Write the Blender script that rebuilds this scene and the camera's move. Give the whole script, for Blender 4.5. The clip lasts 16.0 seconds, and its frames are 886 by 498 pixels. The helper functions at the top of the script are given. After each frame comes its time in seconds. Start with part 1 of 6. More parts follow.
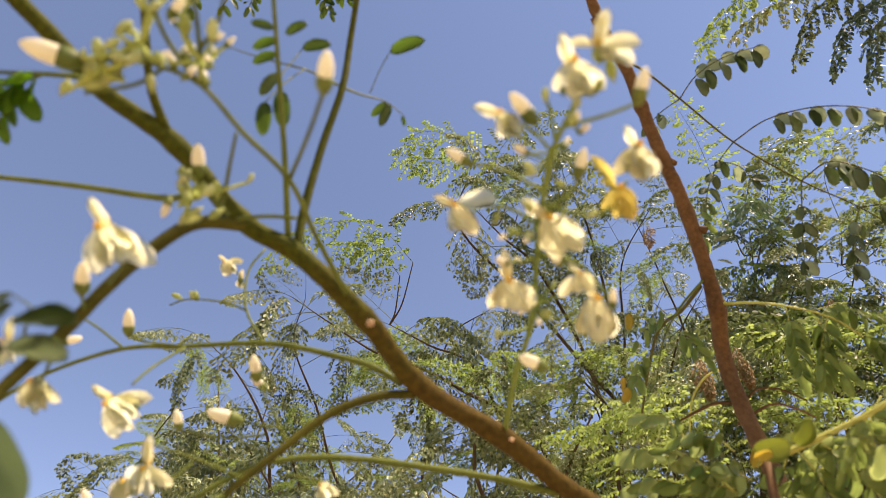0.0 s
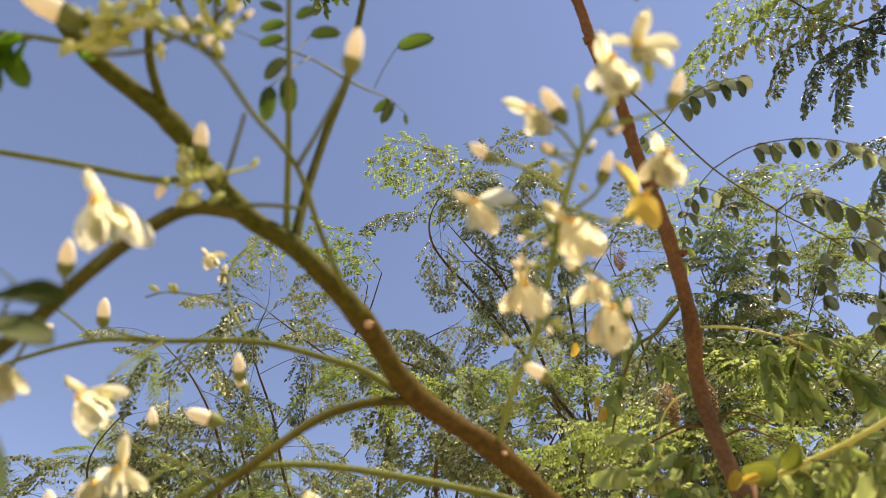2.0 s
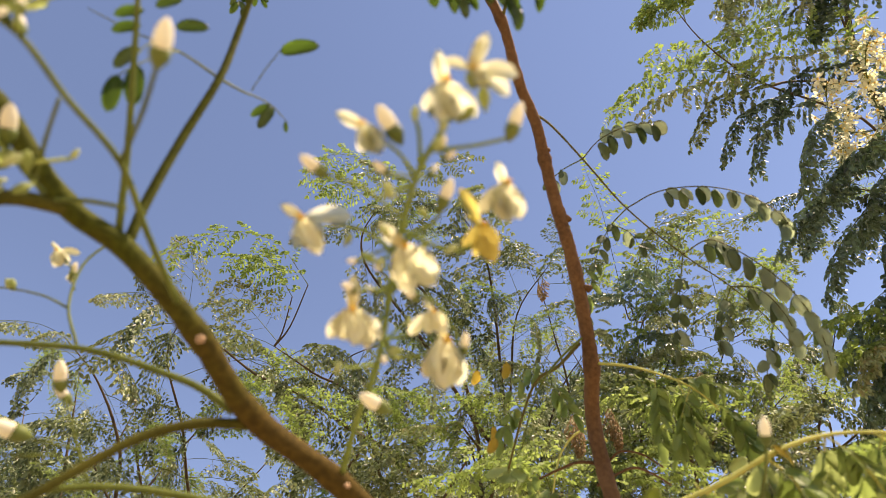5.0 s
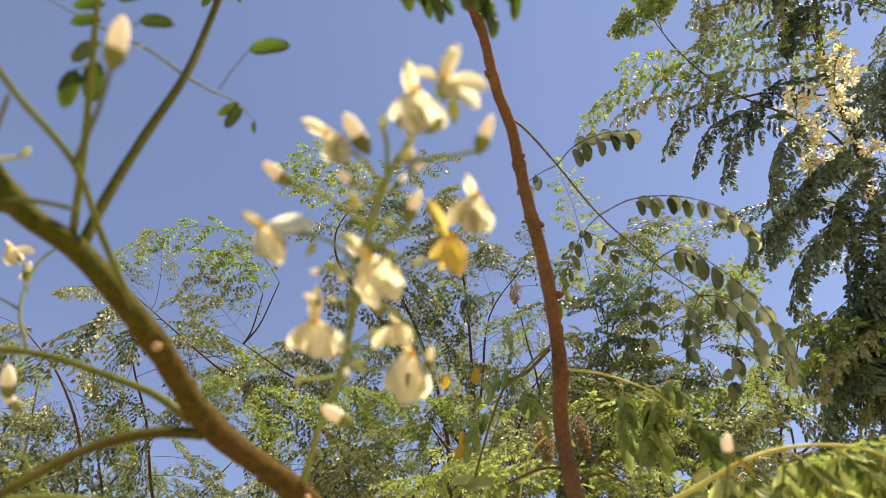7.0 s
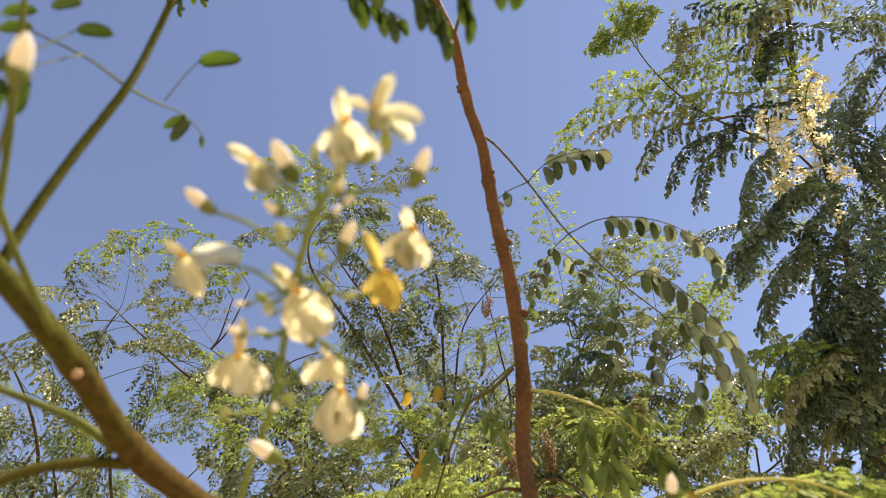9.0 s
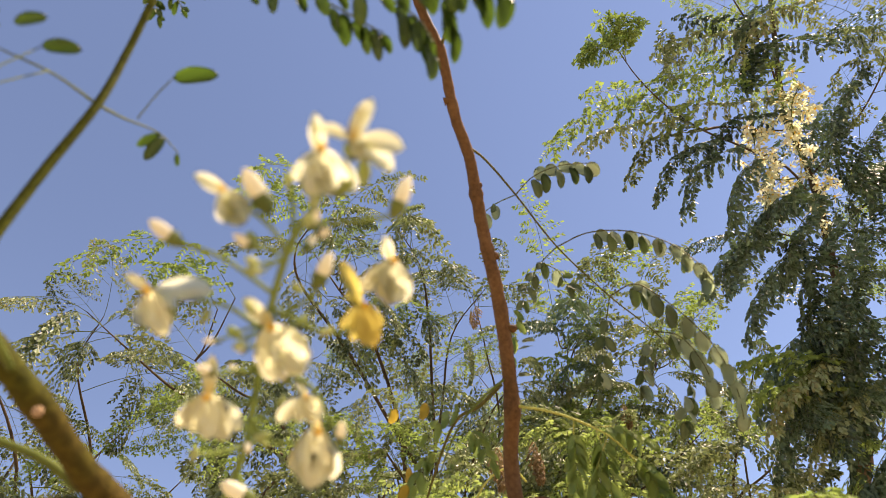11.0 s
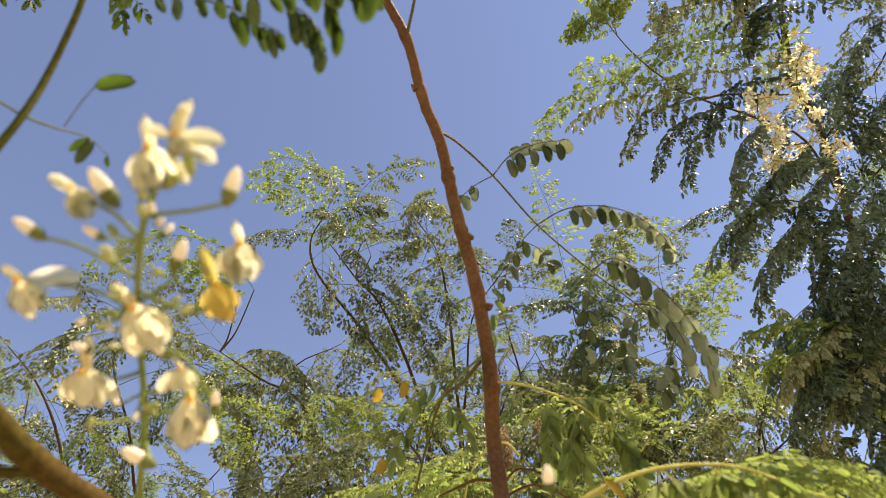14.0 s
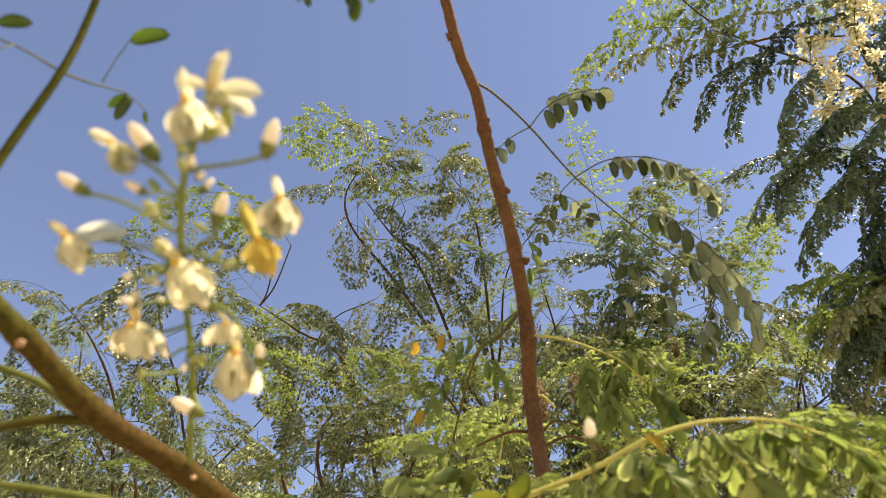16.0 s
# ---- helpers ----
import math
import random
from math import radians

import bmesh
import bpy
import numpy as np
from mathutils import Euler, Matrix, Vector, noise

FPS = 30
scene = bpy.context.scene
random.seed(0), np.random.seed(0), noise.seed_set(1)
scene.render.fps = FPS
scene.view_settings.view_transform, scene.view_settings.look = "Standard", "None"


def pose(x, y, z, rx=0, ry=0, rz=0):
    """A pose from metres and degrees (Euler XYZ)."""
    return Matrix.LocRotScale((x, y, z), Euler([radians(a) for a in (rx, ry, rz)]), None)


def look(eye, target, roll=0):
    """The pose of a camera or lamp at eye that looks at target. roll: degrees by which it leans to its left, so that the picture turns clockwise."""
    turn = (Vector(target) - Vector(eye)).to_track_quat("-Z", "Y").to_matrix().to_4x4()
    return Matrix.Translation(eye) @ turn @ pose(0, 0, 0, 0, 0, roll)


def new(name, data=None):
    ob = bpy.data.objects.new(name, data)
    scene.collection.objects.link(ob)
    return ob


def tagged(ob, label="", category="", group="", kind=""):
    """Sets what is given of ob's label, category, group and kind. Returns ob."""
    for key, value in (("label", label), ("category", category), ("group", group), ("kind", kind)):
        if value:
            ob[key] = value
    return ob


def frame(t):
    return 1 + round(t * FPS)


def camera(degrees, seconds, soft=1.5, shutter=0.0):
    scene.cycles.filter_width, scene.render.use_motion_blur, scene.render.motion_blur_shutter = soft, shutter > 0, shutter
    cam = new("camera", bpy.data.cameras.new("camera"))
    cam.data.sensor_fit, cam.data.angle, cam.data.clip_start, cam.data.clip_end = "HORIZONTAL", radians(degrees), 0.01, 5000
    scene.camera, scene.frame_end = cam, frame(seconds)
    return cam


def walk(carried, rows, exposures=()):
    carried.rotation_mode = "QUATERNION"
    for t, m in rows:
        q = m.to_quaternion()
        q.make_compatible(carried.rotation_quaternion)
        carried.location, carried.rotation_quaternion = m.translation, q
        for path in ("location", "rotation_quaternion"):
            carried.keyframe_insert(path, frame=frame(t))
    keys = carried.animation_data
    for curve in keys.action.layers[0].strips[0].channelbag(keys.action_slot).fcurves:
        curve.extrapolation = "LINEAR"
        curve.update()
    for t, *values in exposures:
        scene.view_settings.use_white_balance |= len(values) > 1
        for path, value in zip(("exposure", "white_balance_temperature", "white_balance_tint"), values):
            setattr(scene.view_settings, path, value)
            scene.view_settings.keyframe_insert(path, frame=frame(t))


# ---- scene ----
cam = camera(72.0, 16.0, 0.6)
cam.data.dof.use_dof, cam.data.dof.focus_distance, cam.data.dof.aperture_fstop = True, 1.7, 9.0
PATH = [
    (0, (0.0444, 0.0539, 1.6429), (0.0437, 1.481, 3.0441), -3.46),
    (0.5, (0.0174, 0.0605, 1.6323), (0.0495, 1.4725, 3.0484), -3.21),
    (1, (0.0021, 0.0741, 1.6397), (0.1043, 1.4757, 3.0627), -3.86),
    (1.5, (0.0188, 0.0699, 1.6513), (0.1636, 1.4842, 3.058), -3.69),
    (2, (0.0247, 0.066, 1.6472), (0.1461, 1.4589, 3.0773), -3.89),
    (2.5, (0.0205, 0.0693, 1.6469), (0.233, 1.4566, 3.0717), -4.04),
    (3, (0.044, 0.0701, 1.6536), (0.282, 1.4462, 3.0853), -4.85),
    (3.5, (0.0506, 0.0688, 1.6514), (0.3018, 1.4258, 3.0989), -5.23),
    (4, (0.0607, 0.0722, 1.6482), (0.3366, 1.4152, 3.1043), -4.81),
    (6.5, (0.0696, 0.0652, 1.6679), (0.399, 1.3868, 3.1323), -5.05),
    (7, (0.0709, 0.0685, 1.6615), (0.4446, 1.388, 3.1173), -5.65),
    (7.5, (0.0743, 0.0719, 1.6654), (0.4611, 1.3837, 3.1246), -6.05),
    (8, (0.0639, 0.0783, 1.6673), (0.4835, 1.3796, 3.127), -6.24),
    (8.5, (0.0693, 0.0725, 1.6674), (0.5019, 1.3593, 3.1361), -6.09),
    (9, (0.0864, 0.0636, 1.6732), (0.5205, 1.3526, 3.1395), -5.96),
    (11.5, (0.0913, 0.0639, 1.6867), (0.5621, 1.3245, 3.1663), -7.36),
    (12, (0.1269, 0.0488, 1.6877), (0.5467, 1.3224, 3.1716), -6.81),
    (12.5, (0.1629, 0.0294, 1.6901), (0.5103, 1.3344, 3.1653), -6.04),
    (13, (0.1501, 0.035, 1.6772), (0.5465, 1.3069, 3.1689), -7.69),
    (13.5, (0.1368, 0.0393, 1.6668), (0.5414, 1.3319, 3.1384), -5.85),
    (14, (0.1514, 0.0388, 1.6658), (0.5093, 1.3653, 3.1192), -6.12),
    (14.5, (0.1907, 0.0285, 1.6721), (0.444, 1.4131, 3.0929), -4.84),
    (15, (0.1841, 0.0344, 1.6626), (0.4013, 1.45, 3.0586), -2.98),
    (15.5, (0.1357, 0.0444, 1.6617), (0.4148, 1.4673, 3.0392), -2.53),
    (16, (0.1493, 0.0431, 1.6689), (0.4107, 1.4911, 3.0234), -3.06),
]
walk(cam, [(t, look(e, a, r)) for t, e, a, r in PATH], [(0, 1.17, 8450, 24), (16, 1.17, 8450, 24)])

# ---------------- world, sun, exposure ----------------
world = bpy.data.worlds.new("sky")
scene.world = world
world.use_nodes = True
wn = world.node_tree.nodes
sky = wn.new("ShaderNodeTexSky")
sky.sky_type = "NISHITA"
sky.sun_disc = False
SUN_UP, SUN_ROUND = radians(60), radians(118)
sky.sun_elevation, sky.sun_rotation = SUN_UP, SUN_ROUND
sky.air_density, sky.dust_density, sky.ozone_density = 1.0, 0.1, 4.0
sky.altitude = 2300
world.node_tree.links.new(sky.outputs[0], wn["Background"].inputs[0])
wn["Background"].inputs[1].default_value = 0.126
sun = new("sun", bpy.data.lights.new("sun", "SUN"))
sun.data.energy, sun.data.angle, sun.data.color = 5.0, radians(0.5), (1.0, 0.94, 0.84)
SUN_WAY = Vector((math.sin(SUN_ROUND) * math.cos(SUN_UP), math.cos(SUN_ROUND) * math.cos(SUN_UP), math.sin(SUN_UP)))
sun.matrix_world = look(SUN_WAY * 20, (0, 0, 0))

# ---------------- materials ----------------


def material(name):
    m = bpy.data.materials.new(name)
    m.use_nodes = True
    return m, m.node_tree.nodes, m.node_tree.links, m.node_tree.nodes["Principled BSDF"]


def ramp(nodes, links, source, stops):
    r = nodes.new("ShaderNodeValToRGB")
    while len(r.color_ramp.elements) < len(stops):
        r.color_ramp.elements.new(0.5)
    for e, (p, c) in zip(r.color_ramp.elements, stops):
        e.position, e.color = p, (*c, 1)
    links.new(source, r.inputs[0])
    return r.outputs[0]


def noise_tex(nodes, links, scale, detail=4, rough=0.6, stretch=None):
    tc = nodes.new("ShaderNodeTexCoord")
    n = nodes.new("ShaderNodeTexNoise")
    n.inputs["Scale"].default_value, n.inputs["Detail"].default_value, n.inputs["Roughness"].default_value = scale, detail, rough
    src = tc.outputs["Object"]
    if stretch:
        mp = nodes.new("ShaderNodeMapping")
        mp.inputs["Scale"].default_value = stretch
        links.new(src, mp.inputs[0])
        src = mp.outputs[0]
    links.new(src, n.inputs["Vector"])
    return n.outputs["Fac"]


def mixed(nodes, links, fac, a, b, how="MIX"):
    m = nodes.new("ShaderNodeMix")
    m.data_type, m.blend_type = "RGBA", how
    for socket, v in ((m.inputs[0], fac), (m.inputs[6], a), (m.inputs[7], b)):
        if isinstance(v, (int, float)):
            socket.default_value = v
        elif isinstance(v, tuple):
            socket.default_value = (*v, 1)
        else:
            links.new(v, socket)
    return m.outputs[2]


def bumped(nodes, links, bsdf, height, strength, distance):
    b = nodes.new("ShaderNodeBump")
    b.inputs["Strength"].default_value, b.inputs["Distance"].default_value = strength, distance
    links.new(height, b.inputs["Height"])
    links.new(b.outputs[0], bsdf.inputs["Normal"])


def bark(name, dark, light, scale=120, rough=0.75, tint=None):
    m, n, l, p = material(name)
    big, fine = noise_tex(n, l, scale * 0.25), noise_tex(n, l, scale * 3, 6)
    col = mixed(n, l, 0.4, ramp(n, l, big, [(0.32, dark), (0.68, light)]), ramp(n, l, fine, [(0.35, dark), (0.65, light)]))
    if tint:
        col = mixed(n, l, ramp(n, l, noise_tex(n, l, 14, 2), [(0.42, (0, 0, 0)), (0.62, (1, 1, 1))]), col, tint)
    l.new(col, p.inputs["Base Color"])
    p.inputs["Roughness"].default_value = rough
    p.inputs["Specular IOR Level"].default_value = 0.06
    bumped(n, l, p, fine, 0.35, 0.0010)
    return m


def limb_bark():
    """Grey-brown bark below that turns olive green on the young wood above."""
    m, n, l, p = material("young_limb_bark")
    tc = n.new("ShaderNodeTexCoord")
    sep = n.new("ShaderNodeSeparateXYZ")
    l.new(tc.outputs["Object"], sep.inputs[0])
    fine, big = noise_tex(n, l, 330, 6), noise_tex(n, l, 40, 3)
    rise = n.new("ShaderNodeMath")
    rise.operation = "MULTIPLY_ADD"
    l.new(big, rise.inputs[0])
    rise.inputs[1].default_value = 0.05
    l.new(sep.outputs["Z"], rise.inputs[2])
    age = n.new("ShaderNodeMapRange")
    l.new(rise.outputs[0], age.inputs[0])
    age.inputs[1].default_value, age.inputs[2].default_value = 1.838, 1.872
    brown = ramp(n, l, fine, [(0.3, (0.034, 0.023, 0.006)), (0.7, (0.089, 0.059, 0.014))])
    green = ramp(n, l, fine, [(0.3, (0.027, 0.031, 0.005)), (0.7, (0.068, 0.076, 0.010))])
    l.new(mixed(n, l, age.outputs[0], brown, green), p.inputs["Base Color"])
    p.inputs["Roughness"].default_value = 0.75
    p.inputs["Specular IOR Level"].default_value = 0.05
    bumped(n, l, p, fine, 0.5, 0.0008)
    return m


def leafy(name, dark, light, glow, share=0.35, rough=0.42, odd=None, scale=400, gloss=0.35):
    """Thin leaf: gloss above, green light through it; pieces range at random from dark to light."""
    m, n, l, p = material(name)
    geo, info = n.new("ShaderNodeNewGeometry"), n.new("ShaderNodeObjectInfo")
    add = n.new("ShaderNodeMath")
    add.operation = "ADD"
    l.new(geo.outputs["Random Per Island"], add.inputs[0])
    l.new(info.outputs["Random"], add.inputs[1])
    half = n.new("ShaderNodeMath")
    half.operation = "MULTIPLY"
    half.inputs[1].default_value = 0.5
    l.new(add.outputs[0], half.inputs[0])
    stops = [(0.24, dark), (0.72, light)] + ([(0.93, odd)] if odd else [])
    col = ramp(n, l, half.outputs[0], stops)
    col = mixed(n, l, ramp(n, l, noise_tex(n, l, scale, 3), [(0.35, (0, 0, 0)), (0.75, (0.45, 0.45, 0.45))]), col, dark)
    l.new(col, p.inputs["Base Color"])
    p.inputs["Roughness"].default_value = rough
    p.inputs["Specular IOR Level"].default_value = gloss
    thin, blend = n.new("ShaderNodeBsdfTranslucent"), n.new("ShaderNodeMixShader")
    l.new(mixed(n, l, 0.35, glow, col), thin.inputs[0])
    blend.inputs[0].default_value = share
    l.new(p.outputs[0], blend.inputs[1])
    l.new(thin.outputs[0], blend.inputs[2])
    l.new(blend.outputs[0], n["Material Output"].inputs[0])
    return m


LIMB = limb_bark()
STEM = bark("red_brown_bark", (0.054, 0.029, 0.013), (0.158, 0.086, 0.037), 70, 0.6)
FARBARK = bark("grey_brown_bark", (0.04, 0.03, 0.02), (0.10, 0.075, 0.045), 60)
TWIG = bark("green_twig_skin", (0.055, 0.075, 0.015), (0.125, 0.15, 0.035), 260, 0.55)
DARKTWIG = bark("brown_green_stalk_skin", (0.05, 0.05, 0.014), (0.11, 0.10, 0.03), 260, 0.6)
OLIVE = bark("olive_skin", (0.034, 0.034, 0.006), (0.085, 0.08, 0.014), 200, 0.6)
CLUSTER = bark("fresh_green_stalk_skin", (0.10, 0.15, 0.03), (0.20, 0.26, 0.07), 260, 0.6)
PALESTALK = bark("pale_green_stalk_skin", (0.20, 0.25, 0.05), (0.36, 0.41, 0.12), 260, 0.7)
STRAW = bark("pale_yellow_stalk_skin", (0.28, 0.28, 0.06), (0.42, 0.42, 0.12), 260, 0.5)
SCAR = bark("cut_wood", (0.26, 0.16, 0.08), (0.44, 0.30, 0.18), 500, 0.8)
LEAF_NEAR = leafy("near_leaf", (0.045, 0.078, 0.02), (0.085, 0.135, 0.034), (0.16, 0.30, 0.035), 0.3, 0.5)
# Brighter copy of the near leaf: sun shining through is put into its colour.
LEAF_SUNLIT = leafy("sunlit_leaf", (0.08, 0.16, 0.02), (0.14, 0.26, 0.03), (0.3, 0.66, 0.03), 0.62, 0.5)
# Pale grey-green underside; sheen of sunlit faces is put into the colour too.
LEAF_GREY = leafy("grey_green_leaf", (0.17, 0.215, 0.13), (0.35, 0.41, 0.27), (0.50, 0.60, 0.34), 0.46, 0.55)
# Near-black to pale: shaded and sunlit leaflets are put into the random colour.
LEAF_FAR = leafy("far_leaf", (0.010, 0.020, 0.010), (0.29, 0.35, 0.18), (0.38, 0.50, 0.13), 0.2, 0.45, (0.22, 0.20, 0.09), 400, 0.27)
# Yellow-green of sunlit fronds, with the light put into the base colour.
LEAF_LIT = leafy("lit_yellow_green_leaf", (0.11, 0.165, 0.05), (0.22, 0.295, 0.09), (0.38, 0.54, 0.11), 0.42, 0.55, None, 400, 0.2)
# Shade within dense foliage is put into this near-black green.
LEAF_DARK = leafy("shaded_dense_leaf", (0.009, 0.020, 0.012), (0.125, 0.195, 0.115), (0.16, 0.28, 0.09), 0.17, 0.42, None, 400, 0.36)
LEAF_YELLOW = leafy("yellowed_leaf", (0.42, 0.31, 0.05), (0.56, 0.46, 0.09), (0.72, 0.56, 0.10), 0.35, 0.5)
PETAL = leafy("cream_petal", (0.75, 0.74, 0.54), (0.85, 0.855, 0.69), (0.86, 0.86, 0.66), 0.72, 0.8, None, 90)
PETAL_OLD = leafy("withered_petal", (0.60, 0.51, 0.14), (0.74, 0.67, 0.26), (0.76, 0.67, 0.21), 0.45, 0.7)
BUDSKIN = leafy("cream_bud", (0.76, 0.72, 0.54), (0.86, 0.85, 0.69), (0.86, 0.81, 0.60), 0.4, 0.7, None, 120)
STAMEN = leafy("yellow_stamen", (0.80, 0.54, 0.06), (0.90, 0.68, 0.14), (0.88, 0.6, 0.06), 0.3, 0.6)
CALYX = leafy("green_calyx", (0.085, 0.12, 0.022), (0.17, 0.21, 0.045), (0.2, 0.27, 0.05), 0.2, 0.6)


def clawed_petal(name, dark, light, glow, claw):
    """Cream petal, 1 long along its y, that turns yellow towards its foot."""
    m = leafy(name, dark, light, glow, 0.7, 0.8, None, 90)
    n, l = m.node_tree.nodes, m.node_tree.links
    tc, sep, share = n.new("ShaderNodeTexCoord"), n.new("ShaderNodeSeparateXYZ"), n.new("ShaderNodeMapRange")
    l.new(tc.outputs["Object"], sep.inputs[0])
    l.new(sep.outputs["Y"], share.inputs[0])
    share.inputs[1].default_value, share.inputs[2].default_value, share.inputs[3].default_value, share.inputs[4].default_value = 0.05, 0.45, 0.85, 0.0
    for socket in (n["Principled BSDF"].inputs["Base Color"], n["Translucent BSDF"].inputs[0]):
        l.new(mixed(n, l, share.outputs[0], socket.links[0].from_socket, claw), socket)
    return m


CREST_PETAL = clawed_petal("upright_petal", (0.75, 0.74, 0.54), (0.85, 0.855, 0.69), (0.86, 0.86, 0.66), (0.74, 0.60, 0.18))


# Tone raised so the unseen ground bounces fill light onto leaf undersides.
def soil():
    m, n, l, p = material("pale_bounce_soil")
    a, b = noise_tex(n, l, 1.3, 6), noise_tex(n, l, 40, 8)
    l.new(mixed(n, l, 0.5, ramp(n, l, a, [(0.3, (0.26, 0.20, 0.13)), (0.7, (0.42, 0.34, 0.24))]),
                ramp(n, l, b, [(0.3, (0.22, 0.17, 0.11)), (0.7, (0.44, 0.36, 0.26))])), p.inputs["Base Color"])
    p.inputs["Roughness"].default_value = 0.95
    bumped(n, l, p, b, 0.5, 0.02)
    return m


SOIL = soil()

# ---------------- shaping helpers ----------------
WORLD = {}
rng = random.Random(11)


def thing(name, base, label, category, group=""):
    ob = new(name)
    ob.empty_display_size = 0.05
    ob.location = base
    WORLD[ob] = Matrix.Translation(base)
    return tagged(ob, label, category, group)


def attach(ob, parent, m):
    ob.parent = parent
    ob.matrix_parent_inverse = WORLD[parent].inverted()
    ob.matrix_basis = m
    WORLD[ob] = m
    return ob


def mesh_of(name, bm, mat):
    me = bpy.data.meshes.new(name)
    bm.to_mesh(me)
    bm.free()
    for x in (mat if isinstance(mat, (list, tuple)) else [mat]):
        me.materials.append(x)
    me.polygons.foreach_set("use_smooth", [True] * len(me.polygons))
    return me


def part(name, bm, mat, parent, label="", m=None):
    ob = new(name, mesh_of(name, bm, mat))
    if label:
        tagged(ob, label)
    return attach(ob, parent, m or Matrix())


def shared(name, me, parent, m, label=""):
    ob = new(name, me)
    if label:
        tagged(ob, label)
    return attach(ob, parent, m)


def spline(points, steps):
    """Smooth run of places through a few nodes of a branch."""
    p = [Vector(v) for v in points]
    p = [2 * p[0] - p[1]] + p + [2 * p[-1] - p[-2]]
    out = []
    for i in range(1, len(p) - 2):
        a, b, c, d = p[i - 1:i + 3]
        for k in range(steps):
            u = k / steps
            out.append(0.5 * (2 * b + (c - a) * u + (2 * a - 5 * b + 4 * c - d) * u * u + (3 * b - a - 3 * c + d) * u ** 3))
    out.append(p[-2])
    return out


def tube(bm, points, r0, r1, sides=8, steps=5, rough=0.06, knots=()):
    """A tapered, slightly uneven round branch; knots: (share of its length, swelling)."""
    run = spline(points, steps)
    n = len(run)
    normal = None
    rings = []
    for i, c in enumerate(run):
        way = (run[min(i + 1, n - 1)] - run[max(i - 1, 0)]).normalized()
        if normal is None:
            normal = way.orthogonal().normalized()
        normal = (normal - way * normal.dot(way)).normalized()
        side = way.cross(normal)
        u = i / (n - 1)
        r = r0 + (r1 - r0) * u
        for at, swell, width in knots:
            r *= 1 + swell * math.exp(-((u - at) / width) ** 2)
        ring = []
        for k in range(sides):
            a = 2 * math.pi * k / sides
            d = normal * math.cos(a) + side * math.sin(a)
            q = r * (1 + rough * noise.noise((c + d * r) * 120))
            ring.append(bm.verts.new(c + d * q))
        rings.append(ring)
    for a, b in zip(rings, rings[1:]):
        for k in range(sides):
            bm.faces.new((a[k], a[(k + 1) % sides], b[(k + 1) % sides], b[k]))
    bm.faces.new(rings[0][::-1])
    bm.faces.new(rings[-1])
    return run


def branch(name, points, r0, r1, mat, parent, label="", sides=8, steps=5, rough=0.06, knots=()):
    bm = bmesh.new()
    run = tube(bm, points, r0, r1, sides, steps, rough, knots)
    return part(name, bm, mat, parent, label), run


def axes(at, way, face, size):
    """A pose at a place: its y along way, its z towards face."""
    y = Vector(way).normalized()
    z = Vector(face)
    z = z - y * z.dot(y)
    z = z.normalized() if z.length > 1e-5 else y.orthogonal().normalized()
    x = y.cross(z)
    r = Matrix((x, y, z)).transposed().to_4x4()
    return Matrix.Translation(at) @ r @ Matrix.Diagonal((size, size, size, 1))


def blade(name, mat, wide, fold, curl, notch, rows=11, ruffle=0.0):
    """One leaflet or petal, 1 long along y, with a midrib fold, a curl and some thickness."""
    bm = bmesh.new()
    top = []
    for i in range(rows):
        v = i / (rows - 1)
        w = wide * max(0.0, 1 - abs(2 * v ** notch - 1) ** 2.1) ** 0.55 + 0.012
        z = -curl * v * v
        top.append([bm.verts.new((s * w, v, z + fold * abs(s) * w + 0.02 * math.sin(9 * v + 3 * s) + ruffle * math.sin(7 * v + 5 * s) * v)) for s in (-1, -0.5, 0, 0.5, 1)])
    for a, b in zip(top, top[1:]):
        for k in range(4):
            bm.faces.new((a[k], a[k + 1], b[k + 1], b[k]))
    bmesh.ops.solidify(bm, geom=list(bm.faces), thickness=0.012)
    bmesh.ops.recalc_face_normals(bm, faces=bm.faces)
    return mesh_of(name, bm, mat)


LEAFLETS = [blade("leaflet", LEAF_NEAR, w, f, c, k) for w, f, c, k in ((0.19, 0.3, 0.1, 0.95), (0.21, 0.2, 0.18, 1.0), (0.17, 0.45, 0.05, 0.9))]
GREYLETS = [blade("leaflet", LEAF_GREY, w, f, c, k, 15) for w, f, c, k in ((0.30, 0.2, 0.12, 0.95), (0.33, 0.15, 0.18, 1.0), (0.27, 0.25, 0.08, 0.9))]
LEAF_MID = leafy("mid_green_leaf", (0.12, 0.175, 0.055), (0.26, 0.335, 0.115), (0.46, 0.60, 0.15), 0.5, 0.5)
MIDLETS = [blade("leaflet", LEAF_MID, w, f, c, k) for w, f, c, k in ((0.19, 0.3, 0.12, 0.95), (0.22, 0.2, 0.2, 1.0), (0.17, 0.4, 0.08, 0.9))]
# Dark copy for hanging leaflets: their shade is put into the green.
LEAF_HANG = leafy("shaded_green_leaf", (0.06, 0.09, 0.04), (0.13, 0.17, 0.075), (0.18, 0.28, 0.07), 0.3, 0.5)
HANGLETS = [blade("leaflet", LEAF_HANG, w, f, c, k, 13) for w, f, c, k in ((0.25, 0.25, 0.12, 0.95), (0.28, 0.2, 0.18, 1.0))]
LEAF_SOFT = leafy("soft_green_leaf", (0.15, 0.20, 0.07), (0.35, 0.42, 0.17), (0.56, 0.66, 0.22), 0.52, 0.55, (0.50, 0.48, 0.13))
